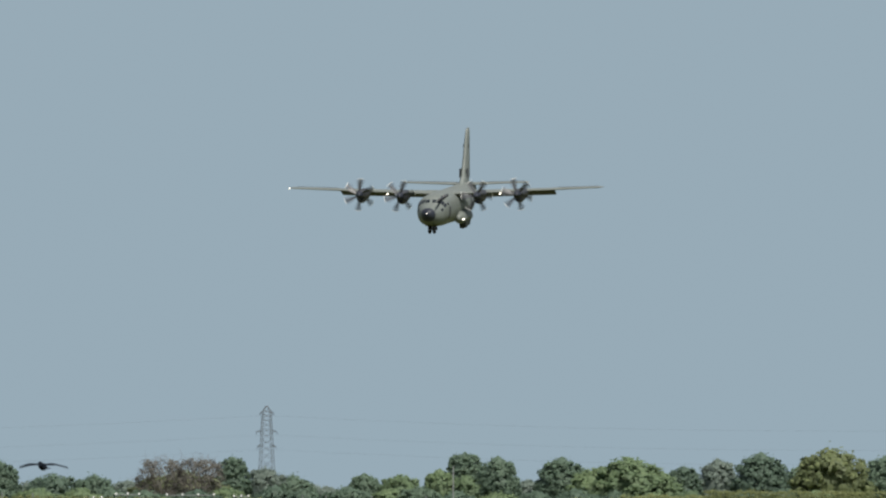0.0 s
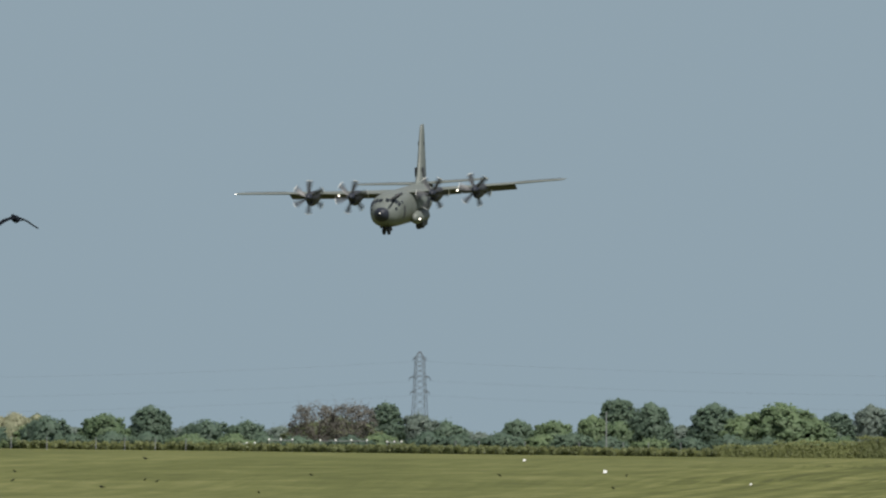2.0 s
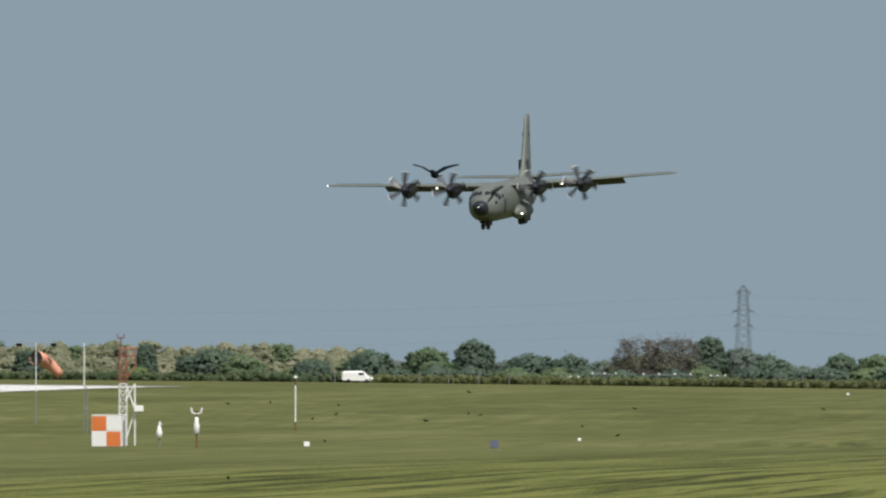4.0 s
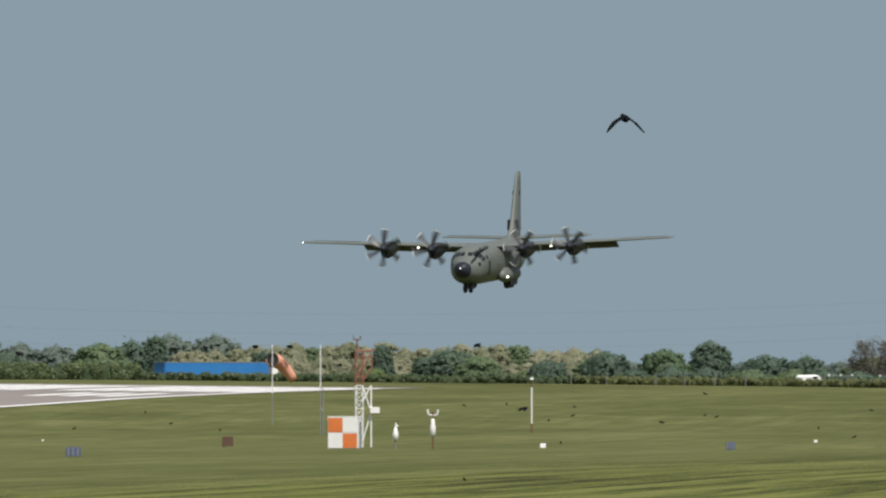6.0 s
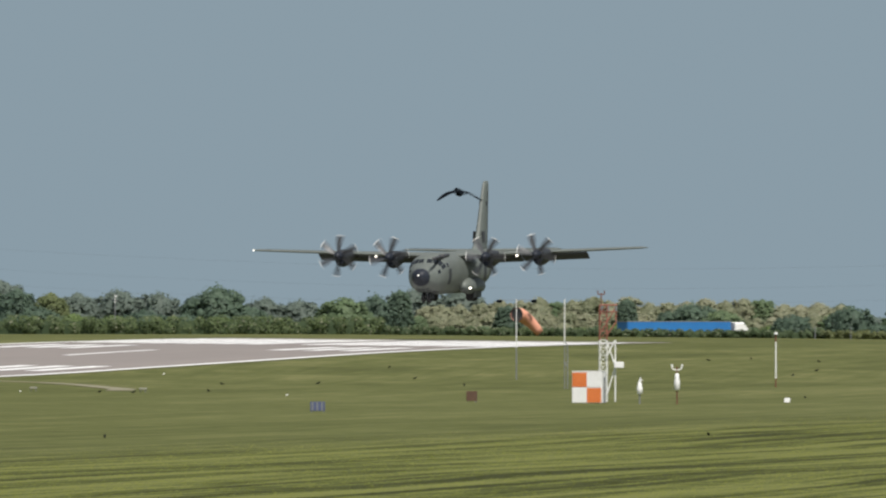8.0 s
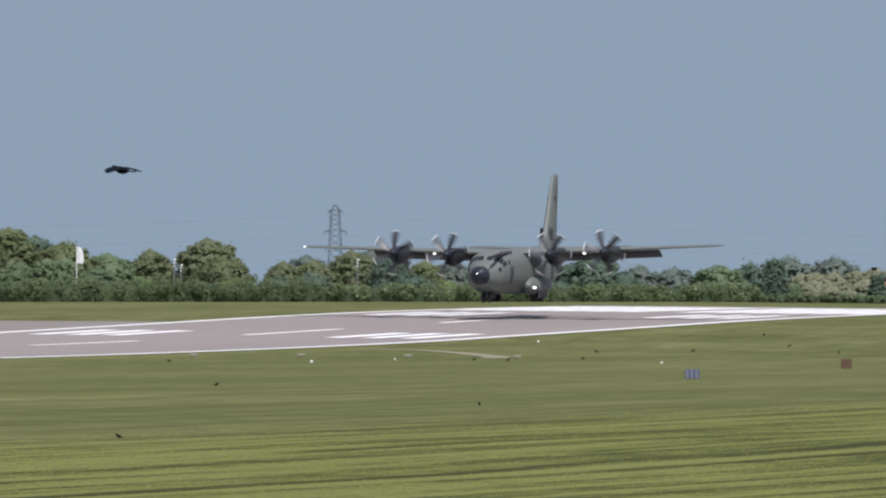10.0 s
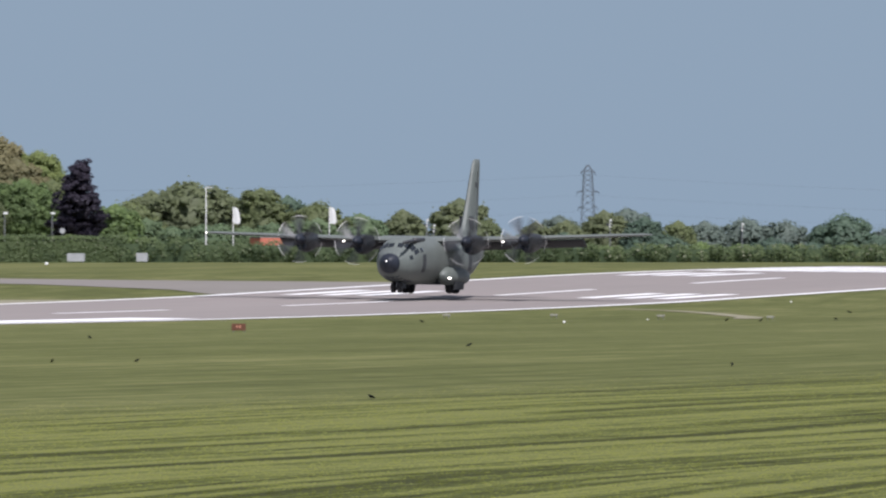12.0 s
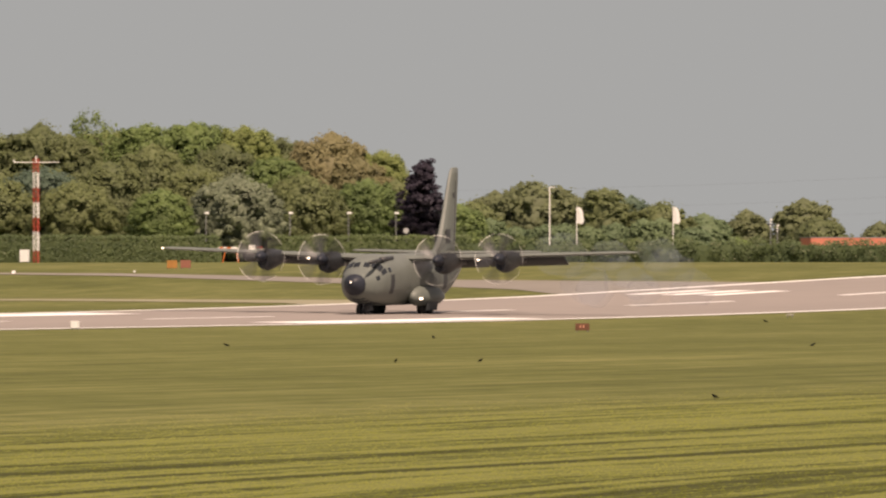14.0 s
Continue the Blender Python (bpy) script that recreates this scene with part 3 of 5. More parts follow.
                    c = (0.16 + 0.46 * math.sin(min(q * 1.9, 1.9))) * (1 if q < 0.93 else 1 - 3.5 * (q - 0.93))
                    sweep = 0.22 * q * q
                    tw = radians(62 - 42 * q)
                    ring.append([turn @ Vector((sweep + c * a * math.cos(tw), c * a * math.sin(tw) + b, r)) for a, b in
                                 ((-0.5, 0), (-0.2, 0.03), (0.3, 0.02), (0.5, 0), (0.3, -0.02), (-0.2, -0.02))])
                part(name, loft(ring), mat, prop, "pale blade tip" if "tip" in name else "")
        props.append((prop, x, z))
    return plane, props


def tyre(c, r, w):
    """A rounded tyre about the X axis."""
    rings = []
    for x, q in ((-0.5, 0.62), (-0.46, 0.86), (-0.3, 0.97), (0, 1.0), (0.3, 0.97), (0.46, 0.86), (0.5, 0.62)):
        rings.append([(c[0] + x * w, c[1] + q * r * math.cos(a), c[2] + q * r * math.sin(a)) for a in [2 * math.pi * i / 24 for i in range(24)]])
    return loft(rings)


aircraft, propellers = build_aircraft()


# ---- trees, hedges and scrub ----
def leaf_cloud(rng, centres, radii, count, size, low=0.82, high=1.06):
    """Vertices and faces of many small bent leaf clumps spread over the skins of lobes."""
    w = radii ** 2 / np.sum(radii ** 2)
    which = rng.choice(len(centres), count, p=w)
    d = rng.normal(size=(count, 3))
    d /= np.linalg.norm(d, axis=1)[:, None]
    p = centres[which] + d * (radii[which] * rng.uniform(low, high, count))[:, None]
    return leaf_quads(rng, p, d, size)


def leaf_quads(rng, p, d, size):
    """Small bent leaf clumps at places p that face roughly along d."""
    count = len(p)
    nrm = d + rng.normal(size=(count, 3)) * 0.50 + np.array([0, 0, 0.15])
    nrm /= np.linalg.norm(nrm, axis=1)[:, None]
    nrm *= np.where(np.sum(nrm * d, axis=1) < 0, -1.0, 1.0)[:, None]
    a = np.cross(nrm, rng.normal(size=(count, 3)))
    a /= np.linalg.norm(a, axis=1)[:, None]
    b = np.cross(nrm, a)
    s = (size * rng.uniform(0.55, 1.25, count))[:, None]
    quad = np.stack([p - a * s, p + a * s * 0.7 - b * s * 0.75 - nrm * s * 0.2, p + a * s * 0.7 + b * s * 0.75 - nrm * s * 0.2], axis=1)
    soft = 0.75 * d + 0.25 * nrm + np.array([0, 0, 0.25])
    return quad, soft


def quads_mesh(name, quads, mat, soft=None):
    """A mesh of loose leaf clumps, with softened normals that follow the clump they grow on."""
    n = len(quads)
    me = bpy.data.meshes.new(name)
    me.from_pydata(quads.reshape(-1, 3).tolist(), [], np.arange(n * 3).reshape(n, 3).tolist())
    me.materials.append(mat)
    if soft is not None:
        me.shade_smooth()
        soft = soft / np.linalg.norm(soft, axis=1)[:, None]
        me.normals_split_custom_set_from_vertices(np.repeat(soft, 3, axis=0).tolist())
    return me


TREE_KINDS = {"green": (LEAF, "mid-green broadleaf tree in full leaf"), "dark": (LEAF_HAZED_DARK, "dark green broadleaf tree in full leaf"),
              "brown": (LEAF_BROWN, "broadleaf tree with brownish young leaves"), "pale": (LEAF_PALE, "pale bush in blossom"),
              "purple": (LEAF_PURPLE, "purple-leaved copper beech tree"), "grey": (LEAF_HAZED_GREY, "distant broadleaf tree, its leaf colour greyed for haze"),
              "lime": (LEAF_LIME, "yellow-green broadleaf tree in young leaf"), "sage": (LEAF_SAGE, "sage green broadleaf tree in full leaf"),
              "dun": (LEAF_HAZED_DUN, "dun-brown broadleaf tree, its leaf colour dulled for haze"), "silver": (LEAF_SILVER, "silvery green willow tree in full leaf"), "olive": (LEAF_OLIVE, "olive green broadleaf tree in full leaf"), "wisp": (LEAF, "slender thinly leaved young green tree"),
              "bare": (LEAF_TWIG, "thinly leaved brownish tree with bare twigs")}
MADE = {}
RNG = np.random.default_rng(11)


def build_tree(kind, tall, variant, close):
    """A tree 10 m across and 10 * tall high: tapered trunk with limbs, and a crown of leaf clumps over lobes."""
    rng = np.random.default_rng(101 * variant + 7 * ord(kind[0]) + 13 * ord(kind[-1]) + int(tall * 1000))
    mat, label = TREE_KINDS[kind]
    bush = kind == "pale"
    root = thing("bush" if bush else "tree", label, "bush" if bush else "tree")
    n = int((44 if bush else 64 if kind == "purple" else 210 if close else 170) * max(0.8, tall))
    ang, lift = rng.uniform(0, 2 * math.pi, n), rng.uniform(0.05 if bush or tall < 0.9 else 0.10, 0.92, n)
    wide = np.sqrt(np.clip(1 - ((lift - 0.36) / 0.66) ** 2, 0.06, 1)) if kind != "purple" else (1.02 - 0.98 * lift) ** 1.25 * rng.uniform(0.6, 1.25, n)
    reach = rng.uniform(0.66 if kind == "purple" else 0.80 if close else 0.87, 1.0, n) * wide * 3.7
    cen = np.stack([np.cos(ang) * reach, np.sin(ang) * reach, lift * 8.8 * tall], axis=1)
    rad = rng.uniform(0.65, 1.5, n) * (1.1 - 0.45 * lift) * min(1.15, 0.55 + 0.45 * tall)
    if not close and not bush:                        # far crowns: many small lobes on a full dome
        rad *= 0.42
    elif bush:
        rad *= 0.62
    elif kind != "purple":
        rad *= 0.42
    if kind == "purple":
        rad *= 0.42
    sprigs = int(n * (6 if kind == "purple" else 3))                               # small leafy twigs that break the outline
    at = rng.integers(0, n, sprigs)
    off = rng.normal(size=(sprigs, 3))
    off /= np.linalg.norm(off, axis=1)[:, None]
    off[:, 2] = np.abs(off[:, 2]) * 1.3 - 0.2
    tips, tip_r = cen[at] + off * (rad[at] * rng.uniform(0.9, 2.5 if kind == "purple" else 1.25, sprigs))[:, None], rng.uniform(0.15, 0.48, sprigs)
    core = np.array([[0, 0, k * tall] for k in (2.4, 4.2, 6.0, 7.6)])
    cen, rad = np.vstack([cen, core]), np.concatenate([rad, np.array([3.1, 3.2, 2.6, 1.5]) * min(1, 0.45 + 0.5 * tall) * (np.array([0.5, 0.40, 0.22, 0.12]) if kind == "purple" else 1.1 if close else 1.18)])
    solid = len(cen)
    cen, rad = np.vstack([cen, tips]), np.concatenate([rad, tip_r])
    thin = kind in ("bare", "wisp")
    count = 5600 if kind == "wisp" else 4200 if thin else int((24000 if close else 3600 if bush else 5600) * max(0.7, min(tall, 1.2)))
    quads, soft = leaf_cloud(rng, cen, rad, count, 0.17 if thin else (0.16 if close else 0.29 if bush else 0.26), *((0.82, 1.06) if close else (0.90, 1.02)))
    stray, stray_soft = leaf_cloud(rng, cen, rad * 1.22, count // (6 if close else 9), 0.12 if close else 0.18)
    quads, soft = np.concatenate([quads, stray]), np.concatenate([soft, stray_soft])
    middle = quads.mean(axis=1) - np.array([0, 0, 4.0 * tall])
    soft = soft / np.linalg.norm(soft, axis=1)[:, None] + (2.2 if close else 3.0) * middle / np.linalg.norm(middle, axis=1)[:, None]
    flat = quads.reshape(-1, 3)
    fit = np.array([4.8 / np.percentile(np.abs(flat[:, 0]), 98.5), 4.8 / np.percentile(np.abs(flat[:, 1]), 98.5), 9.8 * tall / np.percentile(flat[:, 2], 99.7)])
    quads, cen = quads * fit, cen * fit
    crown = new("crown", quads_mesh("crown", quads, mat, soft))
    crown.parent = root
    if not thin:
        bm = bmesh.new()
        for c, r in zip(cen[:solid], rad[:solid]):
            bmesh.ops.create_icosphere(bm, subdivisions=1, radius=float(r) * 0.96, matrix=Matrix.Translation(c) @ Matrix.Diagonal((*fit, 1)))
        for v in bm.verts:
            v.co += noise.noise_vector(v.co * 1.1) * 0.45
        part("inner_foliage", bm, mat, root, smooth=True)
    bm = tube((0, 0, -0.4), (0.1, 0.05, 5.0 * tall), 0.34, 0.18, 8)
    for k in range(8 if not thin else 34):
        a = Vector((0.05, 0, (1.6 + 0.3 * (k % 8)) * tall))
        tube(a, Vector(cen[k]) * 0.97, 0.12, 0.03, 5, bm)
        if thin:
            for j in range(6):
                tube(Vector(cen[k]) * 0.97, Vector(cen[k]) + Vector(rng.normal(size=3)) * 1.1, 0.035, 0.01, 3, bm)
    part("trunk", bm, BARK, root, "rough brown trunk with limbs")
    return root


def plant(kind, bearing, rise, width, dist, spread=1.1):
    """A tree whose top stands at a rise (milliradians) and whose crown is so many milliradians wide."""
    p = spot(bearing, dist)
    high = H + rise * dist / 1000 - p.z
    wide = width * dist / 1000 * spread
    tall = min((0.5, 0.8, 1.15, 1.6), key=lambda q: abs(math.log(high / wide / q)))
    variant = int(RNG.integers(0, 2))
    close = dist < 1960
    size = Vector((wide / 9.6, wide / 9.6, high / (9.8 * tall)))
    turn = Matrix.Translation(p) @ Matrix.Rotation(RNG.uniform(0, 6.28), 4, "Z")
    if (kind, tall, variant, close) not in MADE:
        root = build_tree(kind, tall, variant, close)
        root.matrix_basis = turn @ Matrix.Diagonal((*size, 1))
        MADE[kind, tall, variant, close] = (root, size)
        return root
    root, was = MADE[kind, tall, variant, close]
    return copy_thing(root, turn @ Matrix.Diagonal((size.x / was.x, size.y / was.y, size.z / was.z, 1)))


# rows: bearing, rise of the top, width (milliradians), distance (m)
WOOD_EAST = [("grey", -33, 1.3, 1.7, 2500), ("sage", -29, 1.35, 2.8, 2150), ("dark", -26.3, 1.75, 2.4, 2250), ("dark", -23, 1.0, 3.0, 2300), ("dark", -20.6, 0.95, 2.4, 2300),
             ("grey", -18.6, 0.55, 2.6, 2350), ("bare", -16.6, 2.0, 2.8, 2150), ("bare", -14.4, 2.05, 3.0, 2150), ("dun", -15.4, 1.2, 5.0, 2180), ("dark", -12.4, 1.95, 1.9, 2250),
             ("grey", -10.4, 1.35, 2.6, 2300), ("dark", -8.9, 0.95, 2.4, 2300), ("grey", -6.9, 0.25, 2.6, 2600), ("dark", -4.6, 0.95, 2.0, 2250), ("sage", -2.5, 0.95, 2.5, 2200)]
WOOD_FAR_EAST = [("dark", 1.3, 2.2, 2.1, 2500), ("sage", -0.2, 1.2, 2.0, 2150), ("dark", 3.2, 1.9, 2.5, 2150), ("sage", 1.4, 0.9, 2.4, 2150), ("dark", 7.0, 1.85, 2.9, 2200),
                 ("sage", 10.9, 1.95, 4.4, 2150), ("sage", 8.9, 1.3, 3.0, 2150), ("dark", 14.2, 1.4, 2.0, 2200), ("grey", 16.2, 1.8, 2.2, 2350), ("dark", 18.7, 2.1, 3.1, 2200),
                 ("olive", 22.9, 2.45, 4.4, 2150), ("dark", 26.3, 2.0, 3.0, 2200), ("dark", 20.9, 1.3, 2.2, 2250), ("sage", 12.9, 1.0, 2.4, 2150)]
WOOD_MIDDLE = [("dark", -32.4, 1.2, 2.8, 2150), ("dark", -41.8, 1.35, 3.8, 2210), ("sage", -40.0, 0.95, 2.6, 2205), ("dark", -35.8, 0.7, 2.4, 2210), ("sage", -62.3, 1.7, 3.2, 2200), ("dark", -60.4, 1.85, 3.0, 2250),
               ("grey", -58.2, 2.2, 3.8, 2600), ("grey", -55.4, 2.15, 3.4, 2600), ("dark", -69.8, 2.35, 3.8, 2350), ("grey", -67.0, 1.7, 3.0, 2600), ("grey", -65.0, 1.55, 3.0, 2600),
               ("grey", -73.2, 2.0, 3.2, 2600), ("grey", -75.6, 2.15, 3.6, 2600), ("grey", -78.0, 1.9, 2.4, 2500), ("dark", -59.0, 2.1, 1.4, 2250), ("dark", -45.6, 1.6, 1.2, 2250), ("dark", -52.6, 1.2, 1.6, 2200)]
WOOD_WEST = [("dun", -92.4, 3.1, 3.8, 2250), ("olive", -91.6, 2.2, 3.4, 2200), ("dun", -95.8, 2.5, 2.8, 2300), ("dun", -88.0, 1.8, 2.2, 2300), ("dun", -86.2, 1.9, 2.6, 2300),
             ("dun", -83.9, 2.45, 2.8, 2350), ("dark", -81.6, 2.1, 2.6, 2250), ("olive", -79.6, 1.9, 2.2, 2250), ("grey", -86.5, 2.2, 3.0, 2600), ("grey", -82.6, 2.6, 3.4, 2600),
             ("sage", -98.4, 2.3, 2.6, 2100), ("olive", -100.8, 3.1, 3.0, 2050), ("dark", -102.6, 3.3, 2.6, 2080), ("olive", -104.2, 3.85, 2.4, 2050), ("dun", -108.4, 4.25, 4.6, 2075), ("dun", -106.6, 3.6, 3.0, 2085), ("dun", -110.6, 3.5, 3.2, 2085), ("olive", -111.9, 3.1, 3.0, 2060),
             ("green", -112.7, 2.9, 2.4, 2020)]
WOOD_NEAR = [("purple", -114.9, 5.5, 3.7, 1850), ("lime", -117.3, 6.0, 2.4, 1900), ("brown", -120.4, 6.85, 4.4, 1900), ("brown", -118.6, 5.4, 3.0, 1895), ("olive", -123.3, 6.7, 2.8, 1925),
             ("lime", -125.4, 7.4, 3.2, 1920), ("green", -128.4, 7.65, 3.4, 1920), ("green", -131.2, 7.5, 3.4, 1920), ("wisp", -134.4, 8.4, 2.4, 1918), ("lime", -133.6, 7.2, 3.2, 1925),
             ("olive", -137.4, 7.35, 4.0, 1920), ("olive", -141.6, 7.3, 4.6, 1920), ("olive", -135.8, 6.9, 3.0, 1915), ("silver", -125.9, 4.6, 3.9, 1840), ("green", -130.4, 3.7, 2.7, 1830),
             ("olive", -122.0, 4.6, 3.6, 1860), ("green", -118.2, 4.3, 3.0, 1870), ("olive", -128.3, 5.0, 3.4, 1870), ("olive", -133.4, 5.2, 4.0, 1870), ("dark", -137.4, 5.0, 4.4, 1870), ("olive", -140.6, 4.6, 4.0, 1860),
             ("green", -123.6, 5.6, 3.0, 1890), ("olive", -126.6, 6.2, 3.4, 1895), ("olive", -130.9, 6.2, 3.4, 1890), ("olive", -116.4, 4.2, 2.6, 1885), ("olive", -135.4, 4.2, 3.6, 1850)]
for rows in (WOOD_EAST, WOOD_FAR_EAST, WOOD_MIDDLE, WOOD_WEST, WOOD_NEAR):
    for row in rows:
        plant(*row, 1.45 if (rows is WOOD_NEAR and row[0] != "purple") or (rows is WOOD_WEST and row[1] < -98) else 1.15)
for i in range(84):
    b = -64 + 31 * (i + RNG.uniform(0, 1)) / 84
    hump = math.exp(-((b + 47) / 9) ** 2)
    k = i % 3
    plant(("sage" if i % 6 else "green") if (k == 0 and i % 4 < 3) or i % 11 == 5 else "pale", b, (-0.2 + 0.75 * k + 0.35 * hump) * (1 if b > -58 else 0.75) + RNG.uniform(-0.25, 0.2), RNG.uniform(1.6, 2.8), 2230 + 45 * k)
for b in np.arange(-31, 24, 2.3):      # low undergrowth below the eastern trees
    plant("dark" if int(b) % 3 else "sage", b + RNG.uniform(-0.5, 0.5), RNG.uniform(-0.1, 0.3), RNG.uniform(2.2, 3.4), 2110 + RNG.uniform(0, 40))
for b in np.arange(-34, 27, 2.6):       # trees far behind, made faint by haze in their leaf colour
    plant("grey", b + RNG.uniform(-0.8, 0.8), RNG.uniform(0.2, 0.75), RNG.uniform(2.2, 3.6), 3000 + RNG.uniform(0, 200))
for b in np.arange(-114, -98, 1.5):
    plant("olive" if int(b * 2) % 3 else "sage", b + RNG.uniform(-0.4, 0.4), RNG.uniform(1.6, 2.3), RNG.uniform(2.2, 3.2), 2025 + RNG.uniform(0, 25))
for b in np.arange(-99, -66, 2.1):
    plant("dark" if int(b) % 3 else "green", b + RNG.uniform(-0.5, 0.5), RNG.uniform(0.5, 1.3), RNG.uniform(2.2, 3.4), 2130 + RNG.uniform(0, 60))


def hedge(rows, high, label, mat=LEAF_HEDGE, flowers=0.06, clipped=False):
    """A hedge along places given by bearing and distance."""
    rng = np.random.default_rng(int(abs(rows[0][0]) * 10) + 3)
    pts = [spot(b, d) for b, d in rows]
    root = thing("hedge", label, "hedge", pts[0], "hedges of the airfield")
    quads, soft, bloom, body = [], [], [], []
    for a, b in zip(pts, pts[1:]):
        length = (b - a).length
        n = max(2, int(length / (0.42 * high)))
        k = (np.arange(n) + rng.uniform(0, 1, n)) / n
        if clipped:                                    # trimmed flat on the sides and the top
            along = (b - a).normalized()
            across = Vector((-along.y, along.x, 0))
            across = -across if across.y > 0 else across
            m = int(length * high * 100)
            u, side = rng.uniform(0, 1, m), rng.uniform(0, 1, m)
            deep = 0.30 * high
            front, top = side < 0.52, (side >= 0.52) & (side < 0.9)
            out = np.where(front, deep, np.where(top, rng.uniform(-deep, deep, m), -deep))
            lift = np.where(top, high * 0.90, rng.uniform(0.02, 0.90, m) * high) + 0.08 * np.sin(u * length * 1.3) + 0.05 * np.sin(u * length * 4.1)
            p = np.array([a - pts[0]]) + u[:, None] * np.array([b - a]) + out[:, None] * np.array([across]) + lift[:, None] * np.array([[0, 0, 1]])
            d = np.where(front[:, None], np.array([across]), np.where(top[:, None], np.array([[0, 0, 1.0]]), -np.array([across])))
            q, w = leaf_quads(rng, p + rng.normal(size=(m, 3)) * 0.09, d + rng.normal(size=(m, 3)) * 0.25, 0.125)
            quads.append(q)
            soft.append(w)
            bloom.append(leaf_quads(rng, p[::40], d[::40], 0.13)[0])
        for row in range(0 if clipped else 2):
            cen = np.array([a.lerp(b, float(q)) - pts[0] for q in k]) + rng.normal(size=(n, 3)) * np.array([0.3, 0.3, 0.0])
            rad = rng.uniform(0.30, 0.46, n) * high
            cen[:, 2] += high * (0.26 + 0.36 * row) + rng.normal(size=n) * 0.06 * high
            q, w = leaf_cloud(rng, cen, rad, int(n * 90 * high), 0.135)
            quads.append(q)
            soft.append(w)
            bloom.append(leaf_cloud(rng, cen, rad * 1.03, int(n * 30 * high * flowers), 0.16)[0])
    for p in pts:
        across = Vector((math.sin(radians(11)), math.cos(radians(11)), 0))
        body.append([p - pts[0] + across * s * high + Vector((0, 0, z * high)) for s, z in ((-0.26, -0.1), (-0.28, 0.5), (-0.20, 0.74), (0.20, 0.74), (0.28, 0.5), (0.26, -0.1))])
    part("inner_foliage", loft(body), mat, root)
    leaves = new("foliage", quads_mesh("foliage", np.concatenate(quads), mat, np.concatenate(soft)))
    leaves.parent = root
    blossom = new("blossom", quads_mesh("blossom", np.concatenate(bloom), LEAF_PALE))
    blossom.parent = root
    tagged(leaves, kind="stuff")
    tagged(blossom, "creamy white hawthorn blossom", kind="stuff")
    return root


hedge([(26, 1800), (15.5, 1790)], 2.4, "tall clipped hawthorn hedge beside the airfield", LEAF_SCRUB, clipped=True)
hedge([(15.5, 1790), (10.5, 1785)], 1.8, "clipped hawthorn hedge beside the airfield", LEAF_SCRUB, clipped=True)
hedge([(10.5, 1785), (7, 1780)], 1.3, "low clipped hawthorn hedge beside the airfield", LEAF_SCRUB, clipped=True)
hedge([(7, 1780), (-8, 1800), (-20, 1830), (-34, 1853)], 0.9, "low ragged hedge with pale blossom", LEAF_SCRUB, 0.14)
hedge([(-34, 1853), (-46, 1845), (-60, 1838)], 0.9, "low hawthorn hedge flecked with blossom", flowers=0.14)
hedge([(-60, 1838), (-74, 1825), (-86, 1815)], 1.9, "dark hawthorn hedge flecked with blossom", flowers=0.14)
hedge([(-86, 1815), (-96, 1800), (-108, 1790)], 2.45, "dark hawthorn hedge flecked with blossom", flowers=0.11)
hedge([(-108, 1790), (-112.5, 1786)], 2.7, "dark hawthorn hedge flecked with blossom")
hedge([(-112.5, 1786), (-118, 1780), (-123.9, 1777)], 3.0, "thick clipped green hedge flecked with blossom", flowers=0.03, clipped=True)
hedge([(-127.0, 1775), (-136, 1770), (-145, 1765)], 3.0, "thick clipped green hedge flecked with blossom", flowers=0.02, clipped=True)


# ---- pylons ----
def build_pylon(bearing, rise, dist, turn, label):
    base = spot(bearing, dist)
    h = H + rise * dist / 1000 - base.z
    root = thing("electricity_pylon", label, "pylon", Matrix.Translation(base) @ Matrix.Rotation(radians(turn), 4, "Z"), "pylons of the power line")

    def half(z):
        return 2.15 - 1.2 * z / h if z < 0.94 * h else 1.02 * (1.015 - z / h) / 0.075
    bm = bmesh.new()
    levels = [h * k for k in (0, 0.14, 0.26, 0.36, 0.45, 0.53, 0.60, 0.665, 0.725, 0.78, 0.83, 0.875, 0.92, 0.96, 1.0)]
    corners = ((-1, -1), (1, -1), (1, 1), (-1, 1))
    for a, b in zip(levels, levels[1:]):
        for i, (cx, cy) in enumerate(corners):
            dx, dy = corners[(i + 1) % 4]
            tube((cx * half(a), cy * half(a), a), (cx * half(b), cy * half(b), b), 0.06, None, 4, bm)
            tube((cx * half(a), cy * half(a), a), (dx * half(b), dy * half(b), b), 0.035, None, 4, bm)
            tube((dx * half(a), dy * half(a), a), (cx * half(b), cy * half(b), b), 0.03, None, 4, bm)
    part("lattice_tower", bm, GALV_DARK, root)
    ends = []
    for z, reach in ((0.585 * h, 2.45), (0.735 * h, 2.75), (0.93 * h, 1.75)):
        for side in (-1, 1):
            tip = Vector((side * (reach), 0, z))
            bm = bmesh.new()
            for cy in (-1, 1):
                tube((side * half(z), cy * half(z), z), tip, 0.06, None, 4, bm)
                tube((side * half(z), cy * half(z), z + 0.55), tip, 0.05, None, 4, bm)
            arm = part("cross_arm", bm, GALV_DARK, root)
            part("insulator", tube(tip, tip - Vector((0, 0, 0.7)), 0.06, None, 6), PAINT_DARK, arm, "dark insulator string")
            ends.append(root.matrix_basis @ (tip - Vector((0, 0, 0.7))))
    return ends


